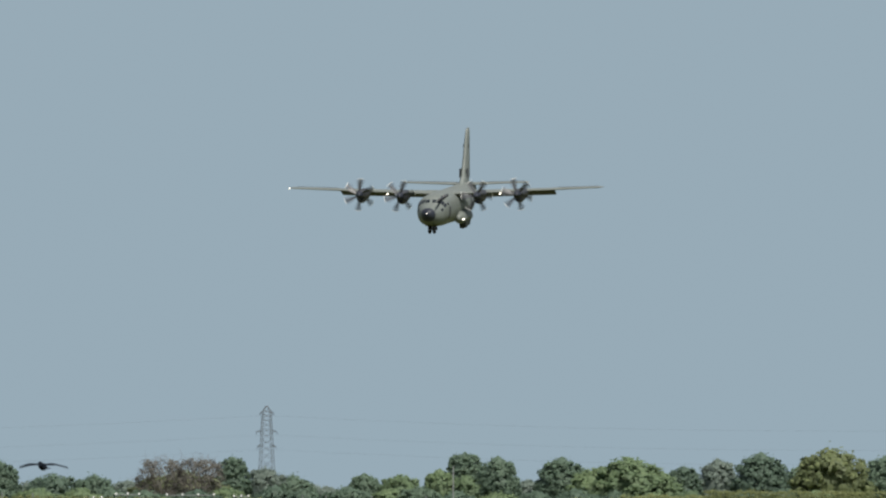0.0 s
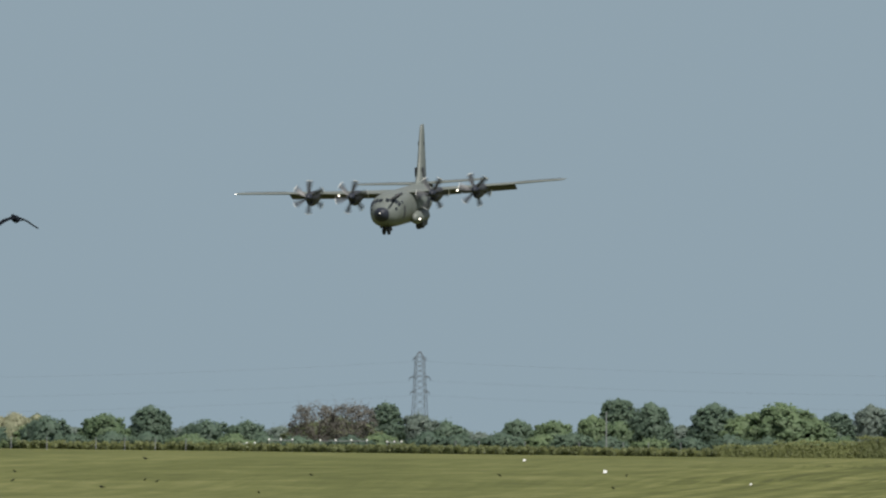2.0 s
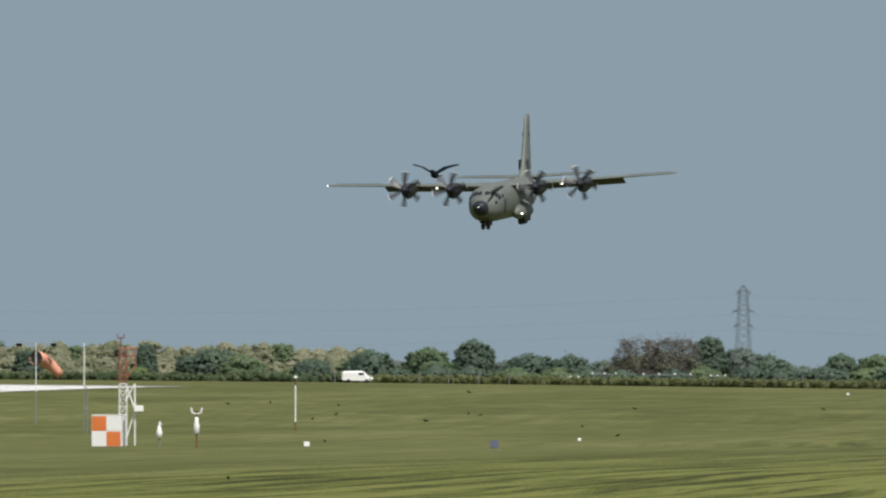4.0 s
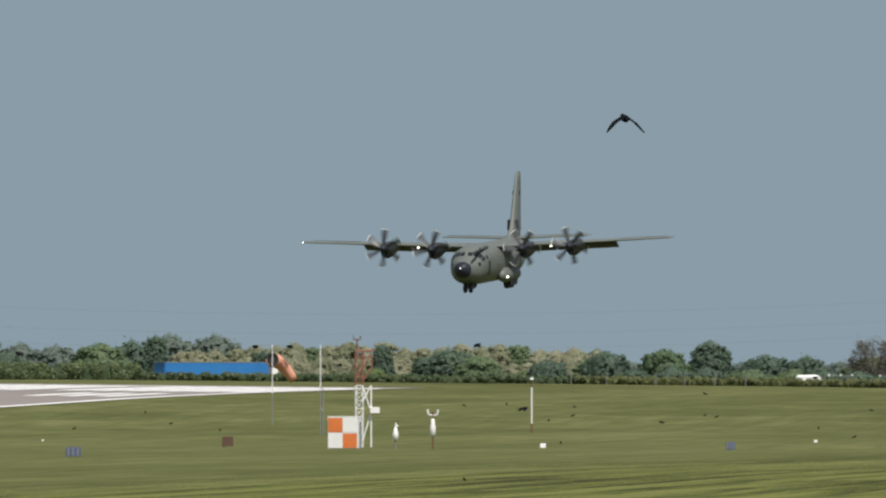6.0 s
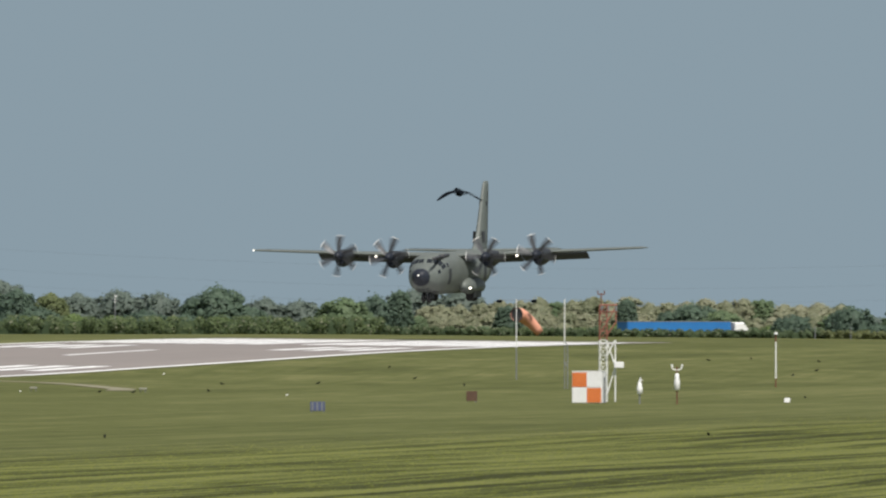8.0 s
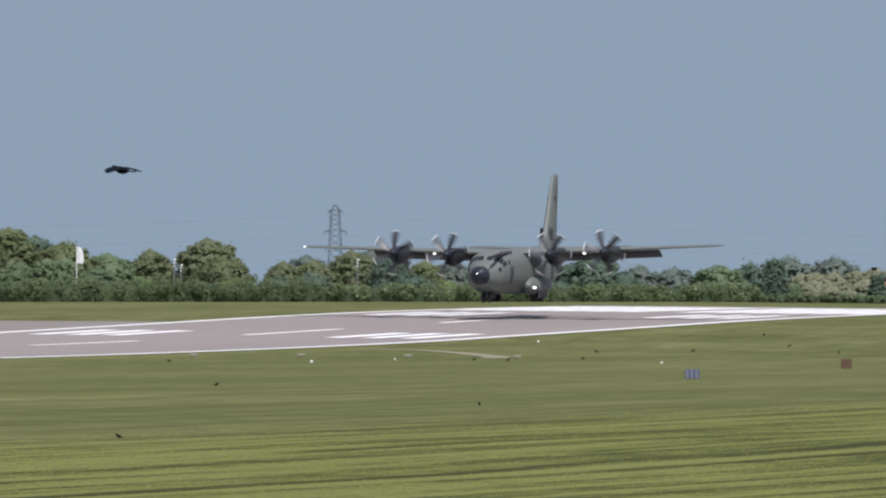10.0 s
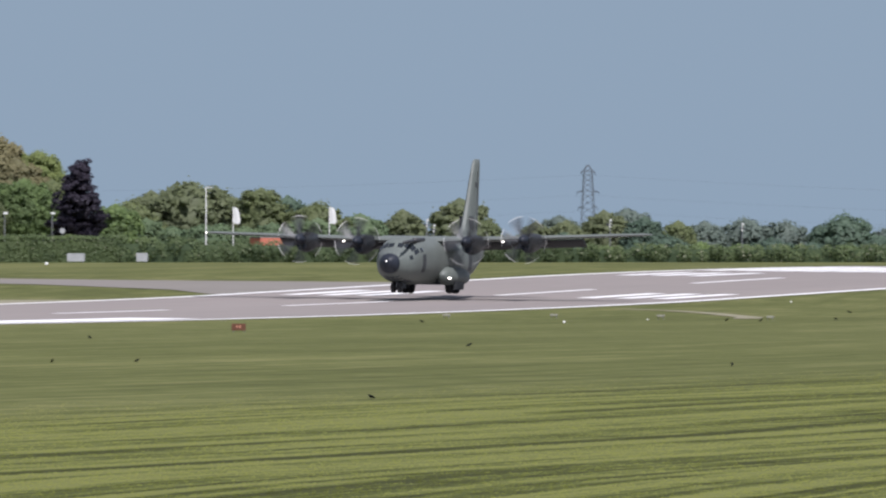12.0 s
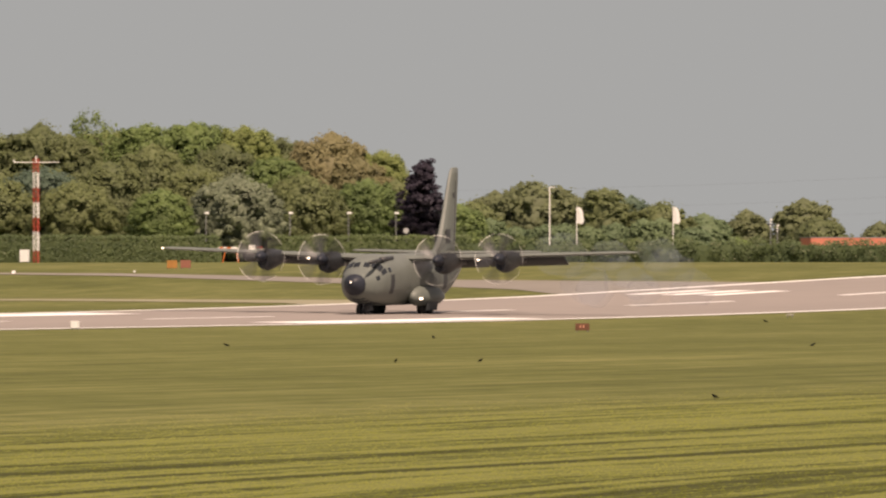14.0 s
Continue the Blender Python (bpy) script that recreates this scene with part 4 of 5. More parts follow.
def wires(ends_a, ends_b, sag):
    for a, b in zip(ends_a, ends_b):
        pts = [a.lerp(b, k / 16) - Vector((0, 0, sag * 4 * (k / 16) * (1 - k / 16))) for k in range(17)]
        r = 0.0065
        bm = loft([[p - a + Vector((0, r * math.cos(q), r * math.sin(q))) for q in (0, 2.09, 4.19)] for p in pts])
        me = bpy.data.meshes.new("power_line")
        bm.to_mesh(me)
        bm.free()
        me.materials.append(GALV_DARK)
        ob = new("power_line", me)
        ob.location = a
        tagged(ob, "thin sagging power line wire between pylons", "power line", "power line wires")


ends_east = build_pylon(-10.4, 5.05, 4300, 25, "grey lattice electricity pylon beyond the trees")
ends_west = build_pylon(-84.9, 5.35, 4200, 25, "grey lattice electricity pylon beyond the trees")
wires(ends_east, ends_west, 5.0)
wires(ends_east, [e + Vector((330, 25, 2.0)) for e in ends_east], 5.0)
wires(ends_west, [e + Vector((-330, -60, 2.0)) for e in ends_west], 5.0)


# ---- tufts of cut grass on the near side of the strip ----
def grass_tufts(count):
    rng = np.random.default_rng(5)
    dist = np.exp(rng.uniform(math.log(375), math.log(1150), count))
    bearing = rng.uniform(-152, 12, count)
    a = (THETA - bearing) / 1000
    x, y = -dist * np.sin(a), dist * np.cos(a)
    keep = x * 0.993 + y * 0.12 > -132 + rng.uniform(0, 16, count)
    x, y = x[keep], y[keep]
    n = len(x)
    z = np.array([ground(p, q) for p, q in zip(x, y)])
    base = np.stack([x, y, z], axis=1)
    v = np.zeros((n, 9, 3))
    for k in range(3):
        turn, lean = rng.uniform(-0.2, 0.3, n), rng.normal(size=n) * 0.05
        w, h = rng.uniform(0.03, 0.06, n), rng.uniform(0.014, 0.045, n)
        root = base + np.stack([rng.uniform(-0.08, 0.08, n), rng.uniform(-0.3, 0.3, n), np.full(n, -0.01)], axis=1)
        side = np.stack([np.cos(turn) * w, np.sin(turn) * w, np.zeros(n)], axis=1)
        v[:, 3 * k], v[:, 3 * k + 1] = root - side, root + side
        v[:, 3 * k + 2] = root + np.stack([lean, rng.uniform(0.03, 0.10, n), h], axis=1)
    me = bpy.data.meshes.new("grass_tufts")
    me.from_pydata(v.reshape(-1, 3).tolist(), [], np.arange(9 * n).reshape(-1, 3).tolist())
    me.materials.append(GRASS_BLADES)
    me.shade_smooth()
    nrm = rng.normal(size=(n * 3, 3)) * 0.12 + np.array([0.1, -0.7, 1.0])
    nrm /= np.linalg.norm(nrm, axis=1)[:, None]
    me.normals_split_custom_set_from_vertices(np.repeat(nrm, 3, axis=0).tolist())
    tagged(new("grass_tufts", me), "ragged tufts of yellow-green cut grass", "grass", kind="stuff")


grass_tufts(100000)


CROWS = [(-26.6, 1622), (-34.3, 1532), (-29.1, 1448), (-26.6, 1483), (-25.9, 1475), (-35.1, 1292), (-16.8, 1509), (-19.9, 1412), (-17.8, 1343), (1.8, 1501),
         (-5.7, 1503), (1.0, 1433), (-76.7, 1354), (-74.7, 1348), (-70.3, 1363), (-69.5, 1415), (-59.6, 1504), (-58.1, 1449), (-76.4, 868), (-40.8, 1540),
         (-38.3, 1548), (-34.4, 1483), (-35.8, 1461), (-29.2, 1448), (-97.7, 669), (-111.5, 898), (-91.9, 1052), (-114.3, 1149), (-126.5, 1049), (-116.5, 895),
         (-63.8, 1419), (-55.2, 1405), (-94.7, 1333), (-40.8, 886)]
# bearing, distance and size of the small white markers
MARKS = [(0.53, 1522, 0.8), (-4.23, 1640, 0.6), (-20.07, 1306, 0.6), (9.13, 1454, 0.4), (-65.65, 1330, 0.35), (-72.92, 1472, 0.35), (-81.38, 1367, 0.28),
         (-86.3, 1342, 0.45), (-116.83, 1684, 0.7), (-139.05, 1605, 0.8), (-131.92, 1612, 0.5)]


# ---- airfield equipment ----
def up(place, turn=0.0):
    return Matrix.Translation(place) @ Matrix.Rotation(radians(turn), 4, "Z")


def equipment_cabin():
    """Chequered cabin with a short lattice mast behind it."""
    root = thing("equipment_cabin", "orange and white chequered equipment cabin on the grass", "cabin", up(spot(-47.85, 1246), 7))
    w, d, h = 2.2, 2.3, 2.32
    part("body", box((w, d, h), Matrix.Translation((0, 0, h / 2)), 0.02), WHITE, root)
    for (x, z) in ((-0.55, 1.72), (0.55, 0.58)):
        part("panel", box((1.06, 0.02, 1.06), Matrix.Translation((x * 0.98, -d / 2 - 0.012, z))), ORANGE, root, "orange panel")
    for (x, z) in ((0.55, 1.72), (-0.55, 0.58)):
        part("panel", box((1.06, 0.02, 1.06), Matrix.Translation((x * 0.98, -d / 2 - 0.012, z))), WHITE, root, "white panel")
    for y, z, m in ((-0.6, 1.72, WHITE), (0.6, 0.58, WHITE), (0.6, 1.72, WHITE), (-0.6, 0.58, WHITE)):
        part("panel", box((0.02, 1.06, 1.06), Matrix.Translation((w / 2 + 0.012, y, z))), m, root)
    part("roof", box((w + 0.04, d + 0.04, 0.05), Matrix.Translation((0, 0, h + 0.027)), 0.01), WHITE, root)
    part("door_frame", box((0.02, 0.85, 1.9), Matrix.Translation((w / 2 + 0.03, 0.25, 0.98))), GALV, root)


def lattice_mast(place, bands, width, label, turn=0.0, thin=0.035):
    """A four-legged lattice mast in painted bands; bands: (from, to, material)."""
    root = thing("lattice_mast", label, "mast", up(place, turn))
    for lo, hi, m in bands:
        n = max(1, round((hi - lo) / (width * 1.1)))
        bm = bmesh.new()
        c = ((-1, -1), (1, -1), (1, 1), (-1, 1))
        for k in range(n):
            a, b = lo + (hi - lo) * k / n, lo + (hi - lo) * (k + 1) / n
            for i in range(4):
                p, q = c[i], c[(i + 1) % 4]
                w = width / 2
                tube((p[0] * w, p[1] * w, a), (p[0] * w, p[1] * w, b), thin, None, 5, bm)
                tube((p[0] * w, p[1] * w, a), (q[0] * w, q[1] * w, b), thin * 0.7, None, 4, bm)
                tube((p[0] * w, p[1] * w, b), (q[0] * w, q[1] * w, b), thin * 0.7, None, 4, bm)
        part("mast_section", bm, m, root, "red painted section" if m is RED else "")
    return root


RUST_RED = material("faded_red_paint", (0.36, 0.14, 0.10), (0.26, 0.10, 0.07), 1, 0.7)
equipment_cabin()
mast = lattice_mast(spot(-47.0, 1262), [(0, 4.6, WHITE), (4.6, 7.2, RUST_RED)], 0.55, "white and red lattice mast behind the chequered cabin", turn=20, thin=0.036)
part("stay", joined(tube((0.9, 0, 0), (0.9, 0, 4.6), 0.06), tube((0.9, 0, 2.6), (0.25, 0, 4.6), 0.05), tube((0.9, 0, 2.6), (0.3, 0, 0.6), 0.05), tube((0.9, 0, 4.6), (0.27, 0, 3.4), 0.05)), WHITE, mast)
part("head_frame", joined(tube((-0.1, 0, 5.2), (0.95, 0, 7.1), 0.05), tube((0.95, 0, 5.9), (0.3, 0, 5.0), 0.05), tube((0.95, 0, 5.9), (0.95, 0, 7.3), 0.05), tube((-0.2, 0, 7.2), (1.05, 0, 7.2), 0.06), tube((-0.2, 0, 6.7), (1.05, 0, 6.7), 0.05)), RUST_RED, mast, "red painted head frame")
for x in (-0.1, 0.35, 0.95):
    part("sensor", tube((x, 0, 6.75), (x, 0, 7.15), 0.10, 0.10, 10), GALV, mast, "grey sensor pot")
part("junction_box", box((0.7, 0.4, 0.45), Matrix.Translation((1.15, -0.2, 2.75)), 0.03), WHITE, mast)
part("aerial", joined(tube((-0.15, 0, 7.2), (-0.15, 0, 8.1), 0.05), tube((-0.4, 0, 8.0), (0.1, 0, 8.0), 0.04), tube((-0.4, 0, 8.0), (-0.4, 0, 8.3), 0.04), tube((0.1, 0, 8.0), (0.1, 0, 8.3), 0.04)), RUST, mast)


def field_sensor(place, h, arms, label):
    root = thing("field_sensor", label, "sensor", up(place))
    part("post", tube((0, 0, 0), (0, 0, h), 0.06, 0.05, 10), GALV if not arms else RUST, root)
    rings = [[(r * math.cos(a), r * math.sin(a), z) for a in [2 * math.pi * i / 14 for i in range(14)]] for z, r in
             ((h * 0.36, 0.10), (h * 0.40, 0.20), (h * 0.60, 0.22), (h * 0.68, 0.15), (h * 0.80, 0.13), (h * 0.82, 0.05))]
    part("housing", loft(rings), WHITE, root, "white housing", smooth=True)
    if arms:
        for s in (-1, 1):
            part("arm", joined(tube((0, 0, h * 0.90), (s * 0.34, 0, h * 0.93), 0.05), tube((s * 0.34, 0, h * 0.93), (s * 0.40, 0, h * 1.06), 0.06, 0.08)), WHITE, root)
    else:
        part("head", joined(tube((0, 0, h * 0.80), (0.05, 0, h), 0.10, 0.05), tube((0, 0, h * 0.9), (0.22, 0, h * 0.88), 0.04)), WHITE, root)


field_sensor(spot(-42.65, 1232), 2.75, True, "white two-armed weather sensor on a post")
field_sensor(spot(-44.85, 1233), 1.95, False, "small white weather sensor on a thin post")


def banded_pole(place, bands, r, label, name="pole"):
    root = thing(name, label, "pole", up(place))
    for lo, hi, m in bands:
        part("pole_section", tube((0, 0, lo), (0, 0, hi), r, r * 0.9, 10), m, root)
    return root


pole = banded_pole(spot(-36.82, 1394), [(0, 0.75, RUST), (0.75, 3.75, WHITE), (3.75, 4.35, RUST)], 0.065, "white pole with rust-red ends on the grass")
part("cap", tube((0, 0, 4.35), (0, 0, 4.55), 0.15, 0.12, 10), WHITE, pole)
pole = banded_pole(spot(-49.28, 1384), [(0, 3.6, GALV), (3.6, 7.35, WHITE)], 0.047, "tall pole, grey below and white above")
part("stay_bracket", joined(tube((0.25, 0, 0), (0.25, 0, 3.6), 0.05), tube((0.25, 0, 3.6), (0, 0, 3.9), 0.04), tube((0.25, 0, 1.8), (0, 0, 2.2), 0.04)), GALV, pole)


def windsock():
    root = thing("windsock", "orange windsock on a white pole, half filled", "windsock", up(spot(-52.12, 1450), 14.7))
    part("pole", tube((0, 0, 2.7), (0, 0, 6.9), 0.045, 0.04, 10), WHITE, root)
    part("pole_foot", tube((0, 0, 0), (0, 0, 2.7), 0.06, 0.055, 10), GALV, root, "grey lower part of the pole")
    part("lamp_arm", tube((-1.45, 0, 6.80), (1.5, 0, 6.80), 0.018, None, 6), GALV, root)
    for x in (-1.45, 1.5):
        part("flood_light", box((0.50, 0.40, 0.26), Matrix.Translation((x, 0, 6.70)), 0.05), FEATHER, root, "dark flood light housing")
    path = [Vector(q) for q in ((0, 0, 0), (0.35, 0.55, 0.0), (0.82, 1.0, -0.24), (1.32, 1.3, -0.66), (1.80, 1.5, -1.14), (2.10, 1.6, -1.48))]
    rings = []
    for i, c in enumerate(path):
        t = (path[min(i + 1, 5)] - path[max(i - 1, 0)]).normalized()
        side = t.cross(Vector((0, 0, 1))).normalized()
        nrm = side.cross(t)
        r = (0.60, 0.59, 0.55, 0.48, 0.42, 0.36)[i]
        rings.append([c + (side * math.cos(a) + nrm * math.sin(a)) * r * (1 + 0.05 * math.sin(3 * a + i)) for a in [2 * math.pi * k / 18 for k in range(18)]])
    sock = part("sock", loft(rings, close=False), SOCK, root, "faded orange cloth sock", smooth=True)
    sock.location = (0, 0, 5.55)
    mod = sock.modifiers.new("cloth", "SOLIDIFY")
    mod.thickness = 0.02
    t = (path[1] - path[0]).normalized()
    side = t.cross(Vector((0, 0, 1))).normalized()
    hoop = [(side * math.cos(k * math.pi / 12) + side.cross(t) * math.sin(k * math.pi / 12)) * 0.61 for k in range(24)]
    bm = bmesh.new()
    for k in range(24):
        tube(hoop[k], hoop[(k + 1) % 24], 0.03, None, 6, bm)
    part("hoop", bm, PAINT_DARK, sock, "dark hoop at the mouth")
    # Dark plug in the mouth: the shade inside the cloth, as a colour.
    part("mouth_shade", loft([[t * 0.06 + v * 0.93 for v in hoop], [t * 0.5 + v * 0.9 for v in hoop]]), PAINT_DARK, sock, "dark plug standing for the shade inside the sock")
    return sock


sock = windsock()


def small_box(name, place, size, mat, label, category, legs=True, stripes=None, turn=0.0):
    root = thing(name, label, category, up(place, turn))
    lift = 0.12 if legs else 0.0
    part("case", box(size, Matrix.Translation((0, 0, size[2] / 2 + lift)), 0.02), mat, root)
    if legs:
        for x in (-0.4, 0.4):
            part("foot", tube((x * size[0], 0, 0), (x * size[0], 0, lift + 0.02), 0.04), GALV, root)
    if stripes:
        for k in range(3):
            part("stripe", box((size[0] * 0.12, 0.012, size[2] * 0.92), Matrix.Translation(((k - 1) * size[0] * 0.33, -size[1] / 2 - 0.008, size[2] / 2 + lift))), stripes, root)
    return root


BLUE_PALE = material("pale_blue_paint", (0.13, 0.15, 0.27), (0.09, 0.11, 0.21), 1, 0.6)
small_box("marker_box", spot(-54.75, 1254), (0.72, 0.5, 0.72), material("brown_weathered_steel", (0.160, 0.092, 0.060), (0.100, 0.058, 0.040), 2, 0.85), "rusty brown steel box on the grass", "box")
small_box("marker_board", spot(-63.85, 1129), (1.0, 0.12, 0.62), BLUE_PALE, "blue and white striped marker board on the grass", "marker", stripes=GALV)
small_box("marker_board", spot(-25.08, 1211), (0.62, 0.12, 0.55), BLUE_PALE, "blue and white striped marker board on the grass", "marker", stripes=GALV)
sign = small_box("taxi_sign", spot(-105.5, 1241), (1.05, 0.18, 0.50), RUST, "red runway sign with pale marks", "sign")
for k in (-0.10, 0.12):
    part("mark", box((0.09, 0.012, 0.20), Matrix.Translation((k, -0.10, 0.40))), SOCK, sign, "pale mark")
small_box("marker_box", spot(-135.42, 1227), (0.55, 0.4, 0.52), WHITE, "white marker box beside the runway", "box")
YELLOW = material("yellow_paint", (0.50, 0.25, 0.07), (0.36, 0.15, 0.05), 2, 0.5)
small_box("guidance_sign", spot(-129.7, 1637), (1.0, 0.2, 0.75), YELLOW, "yellow airfield guidance sign beside the taxiway", "sign")
small_box("guidance_sign", spot(-128.9, 1639), (1.0, 0.2, 0.75), RUST_RED, "red airfield guidance sign beside the taxiway", "sign")


CREAM = material("weathered_cream_paint", (0.42, 0.41, 0.34), (0.30, 0.29, 0.24), 1.5, 0.7)


def papi(place):
    root = thing("approach_light", "low white approach light unit beside the runway", "light unit", up(place), "approach light units")
    part("case", box((0.5, 0.7, 0.16), Matrix.Translation((0, 0, 0.30)), 0.03), CREAM, root)
    for x in (-0.2, 0.2):
        part("leg", tube((x, 0, 0), (x, 0, 0.26), 0.03), GALV, root)
    return root


first = papi(spot(-93.25, 1366))
for b, d in ((-86.9, 1372), (-80.6, 1372), (-74.15, 1363)):
    copy_thing(first, up(spot(b, d)))


def marker_plate(place):
    root = thing("marker_plate", "small white marker plate on the grass", "marker", up(place), "small white markers")
    part("plate", box((0.42, 0.05, 0.34), pose(0, 0, 0.25, -12), 0.01), WHITE, root)
    part("stake", tube((0, 0.02, 0), (0, 0.02, 0.2), 0.03), GALV, root)
    return root


first = marker_plate(spot(-36.15, 1239))
for b, d, s in MARKS:
    copy_thing(first, up(spot(b, d)) @ Matrix.Diagonal((s, s, s, 1)))

PALE_GREY = material("pale_grey_paint", (0.50, 0.51, 0.52), (0.38, 0.39, 0.40), 1.5, 0.6)
# posts, boxes and lamps along the far hedge
for x, w, h, d, mat in ((-122.6, 0.62, 0.72, 1752, PALE_GREY), (-121.5, 0.9, 0.5, 1748, WHITE), (-115.1, 1.8, 0.85, 1758, PALE_GREY), (-111.2, 1.1, 0.9, 1758, PALE_GREY), (-138.4, 0.9, 1.25, 1742, WHITE)):
    small_box("service_cabinet", spot(x, d), (w, 0.5, h), mat, "pale service cabinet before the hedge", "cabinet")
small_box("marker_box", spot(-120.9, 1748), (0.75, 0.4, 0.35), RED, "low red marker box before the hedge", "box")


def lamp_post(place, h):
    root = thing("street_lamp", "thin grey lamp post with a white lamp head", "lamp", up(place), "lamps along the hedge")
    part("post", tube((0, 0, 0), (0, 0, h), 0.06, 0.045, 8), GALV, root)
    part("lamp_head", box((0.5, 0.24, 0.26), Matrix.Translation((0.1, 0, h)), 0.06), WHITE, root, "white lamp head")
    return root


first = lamp_post(spot(-127.7, 1795), 5.2)
for b in (-122.75, -119.3, -116.5):
    copy_thing(first, up(spot(b, 1795)))
# the chequered red and white mast with its crossbar
mast = lattice_mast(spot(-137.72, 1744), [(0, 1.2, RED), (1.2, 3.2, WHITE), (3.2, 4.6, RED), (4.6, 6.2, WHITE), (6.2, 7.7, RED), (7.7, 9.3, WHITE), (9.3, 10.7, RED)], 0.46, "red and white banded lattice mast with a crossbar", thin=0.032)
part("crossbar", joined(tube((-2.4, 0, 10.35), (2.5, 0, 10.35), 0.045), tube((-2.4, 0, 10.35), (-2.4, 0, 10.6), 0.08), tube((0, 0, 10.3), (0, 0, 11.0), 0.10)), WHITE, mast)


def banner(place, h):
    root = thing("banner_flag", "white feather banner on a white pole", "flag", up(place), "white banners behind the hedge")
    part("pole", tube((0, 0, 0), (0, 0, h), 0.06, 0.045, 8), WHITE, root)
    rings = []
    for z, w in ((h - 1.75, 0.58), (h - 1.5, 0.74), (h - 1.0, 0.70), (h - 0.5, 0.62), (h - 0.1, 0.46), (h, 0.30)):
        rings.append([(0.06, -0.015, z), (0.06 + w * 0.5, -0.06, z - 0.05), (0.06 + w, -0.01, z - 0.12), (0.06 + w, 0.01, z - 0.12), (0.06 + w * 0.5, -0.03, z - 0.05), (0.06, 0.015, z)])
    part("cloth", loft(rings), WHITE, root, "white cloth")
    return root


first = banner(spot(-105.83, 1800), 5.9)
copy_thing(first, up(spot(-100.15, 1800)))
pole = banded_pole(spot(-107.43, 1800), [(0, 8.0, WHITE)], 0.07, "tall white flagpole behind the hedge", "flagpole")
part("arm", tube((0, 0, 7.95), (0.6, 0, 7.95), 0.05), WHITE, pole)
pole = banded_pole(spot(0.6, 1880), [(0, 4.7, GALV)], 0.07, "thin grey pole before the trees")
for b, d, h in ((-94.4, 1815, 4.6), (-94.0, 1816, 4.0), (-83.6, 1828, 4.6), (-75.8, 1835, 4.2)):
    pole = banded_pole(spot(b, d), [(0, h - 0.8, GALV), (h - 0.8, h, WHITE)], 0.06, "pale post behind the hedge", "post")
    part("bracket", joined(tube((-0.35, 0, h * 0.9), (0.35, 0, h * 0.86), 0.06), box((0.3, 0.2, 0.22), Matrix.Translation((-0.2, 0, h * 0.88)), 0.03)), GALV_DARK, pole)
    part("lamp", box((0.2, 0.2, 0.26), Matrix.Translation((0.08, 0, h - 0.08)), 0.04), WHITE, pole)


def approach_bar(place, width, h):
    root = thing("approach_light_bar", "white frame of approach lights before the hedge", "light bar", up(place), "approach light bars")
    n = max(2, int(width / 1.5))
    for k in range(n + 1):
        x = -width / 2 + width * k / n
        part("leg", tube((x, 0, 0), (x, 0, h), 0.035, None, 8), GALV, root)
        part("lamp", box((0.2, 0.2, 0.2), Matrix.Translation((x, 0, h + 0.1)), 0.04), WHITE, root)
    part("rail", tube((-width / 2, 0, h), (width / 2, 0, h), 0.04, None, 8), GALV, root)


for b, w, h in ((-14.9, 5.2, 1.2), (-18.6, 2.6, 1.2), (-20.6, 1.8, 0.8), (-11.9, 1.6, 1.1)):
    approach_bar(spot(b, 1838), w, h)
for b in (-34.5, -32.4, -29.5, -27.8, -26, -24.2, -8.3, -6.9, -4.2, -1.0, 1.6, 3.1, 5.0):
    pole = banded_pole(spot(b, 1836), [(0, 1.2, GALV)], 0.05, "short pale post before the hedge", "post")
    part("lamp", box((0.13, 0.13, 0.15), Matrix.Translation((0, 0, 1.26)), 0.03), GALV, pole)


def road_barrier(place):
    root = thing("road_barrier", "orange and white traffic barrier in the hedge gap", "barrier", up(place))
    part("arm", box((2.1, 0.10, 0.15), pose(0, 0, 1.52, 0, 2), 0.02), WHITE, root)
    for x in (-0.7, 0.1):
        part("arm_band", box((0.42, 0.13, 0.19), pose(x, 0, 1.52, 0, 2), 0.02), ORANGE, root, "orange band")
    part("lamp_box", box((0.42, 0.3, 0.36), Matrix.Translation((0.62, 0, 1.46)), 0.04), WHITE, root)
    for x, lean in ((-0.25, 0.35), (0.85, -0.30)):
        part("strut", tube((x - lean, 0, 0), (x, 0, 1.5), 0.06), ORANGE, root)


def square_sign(place):
    root = thing("square_sign", "white square sign board with a red arm on a post", "sign", up(place))
    part("board", box((0.72, 0.05, 0.66), Matrix.Translation((0, 0, 1.5)), 0.02), WHITE, root)
    part("post", tube((0, 0.06, 0), (0, 0.06, 1.8), 0.05), GALV, root)
    part("arm", box((0.75, 0.06, 0.16), Matrix.Translation((0.75, 0.02, 1.58)), 0.02), RED, root, "red arm")


def round_sign(place, h):
    root = thing("round_sign", "white round sign board on a post behind the hedge", "sign", up(place))
    part("board", tube((0, -0.03, h), (0, 0.03, h), 0.30, 0.30, 20), PALE_GREY, root)
    part("post", tube((0, 0.06, 0), (0, 0.06, h), 0.04), GALV, root)


road_barrier(spot(-126.4, 1760))
square_sign(spot(-124.98, 1762))
round_sign(spot(-115.9, 1800), 3.35)


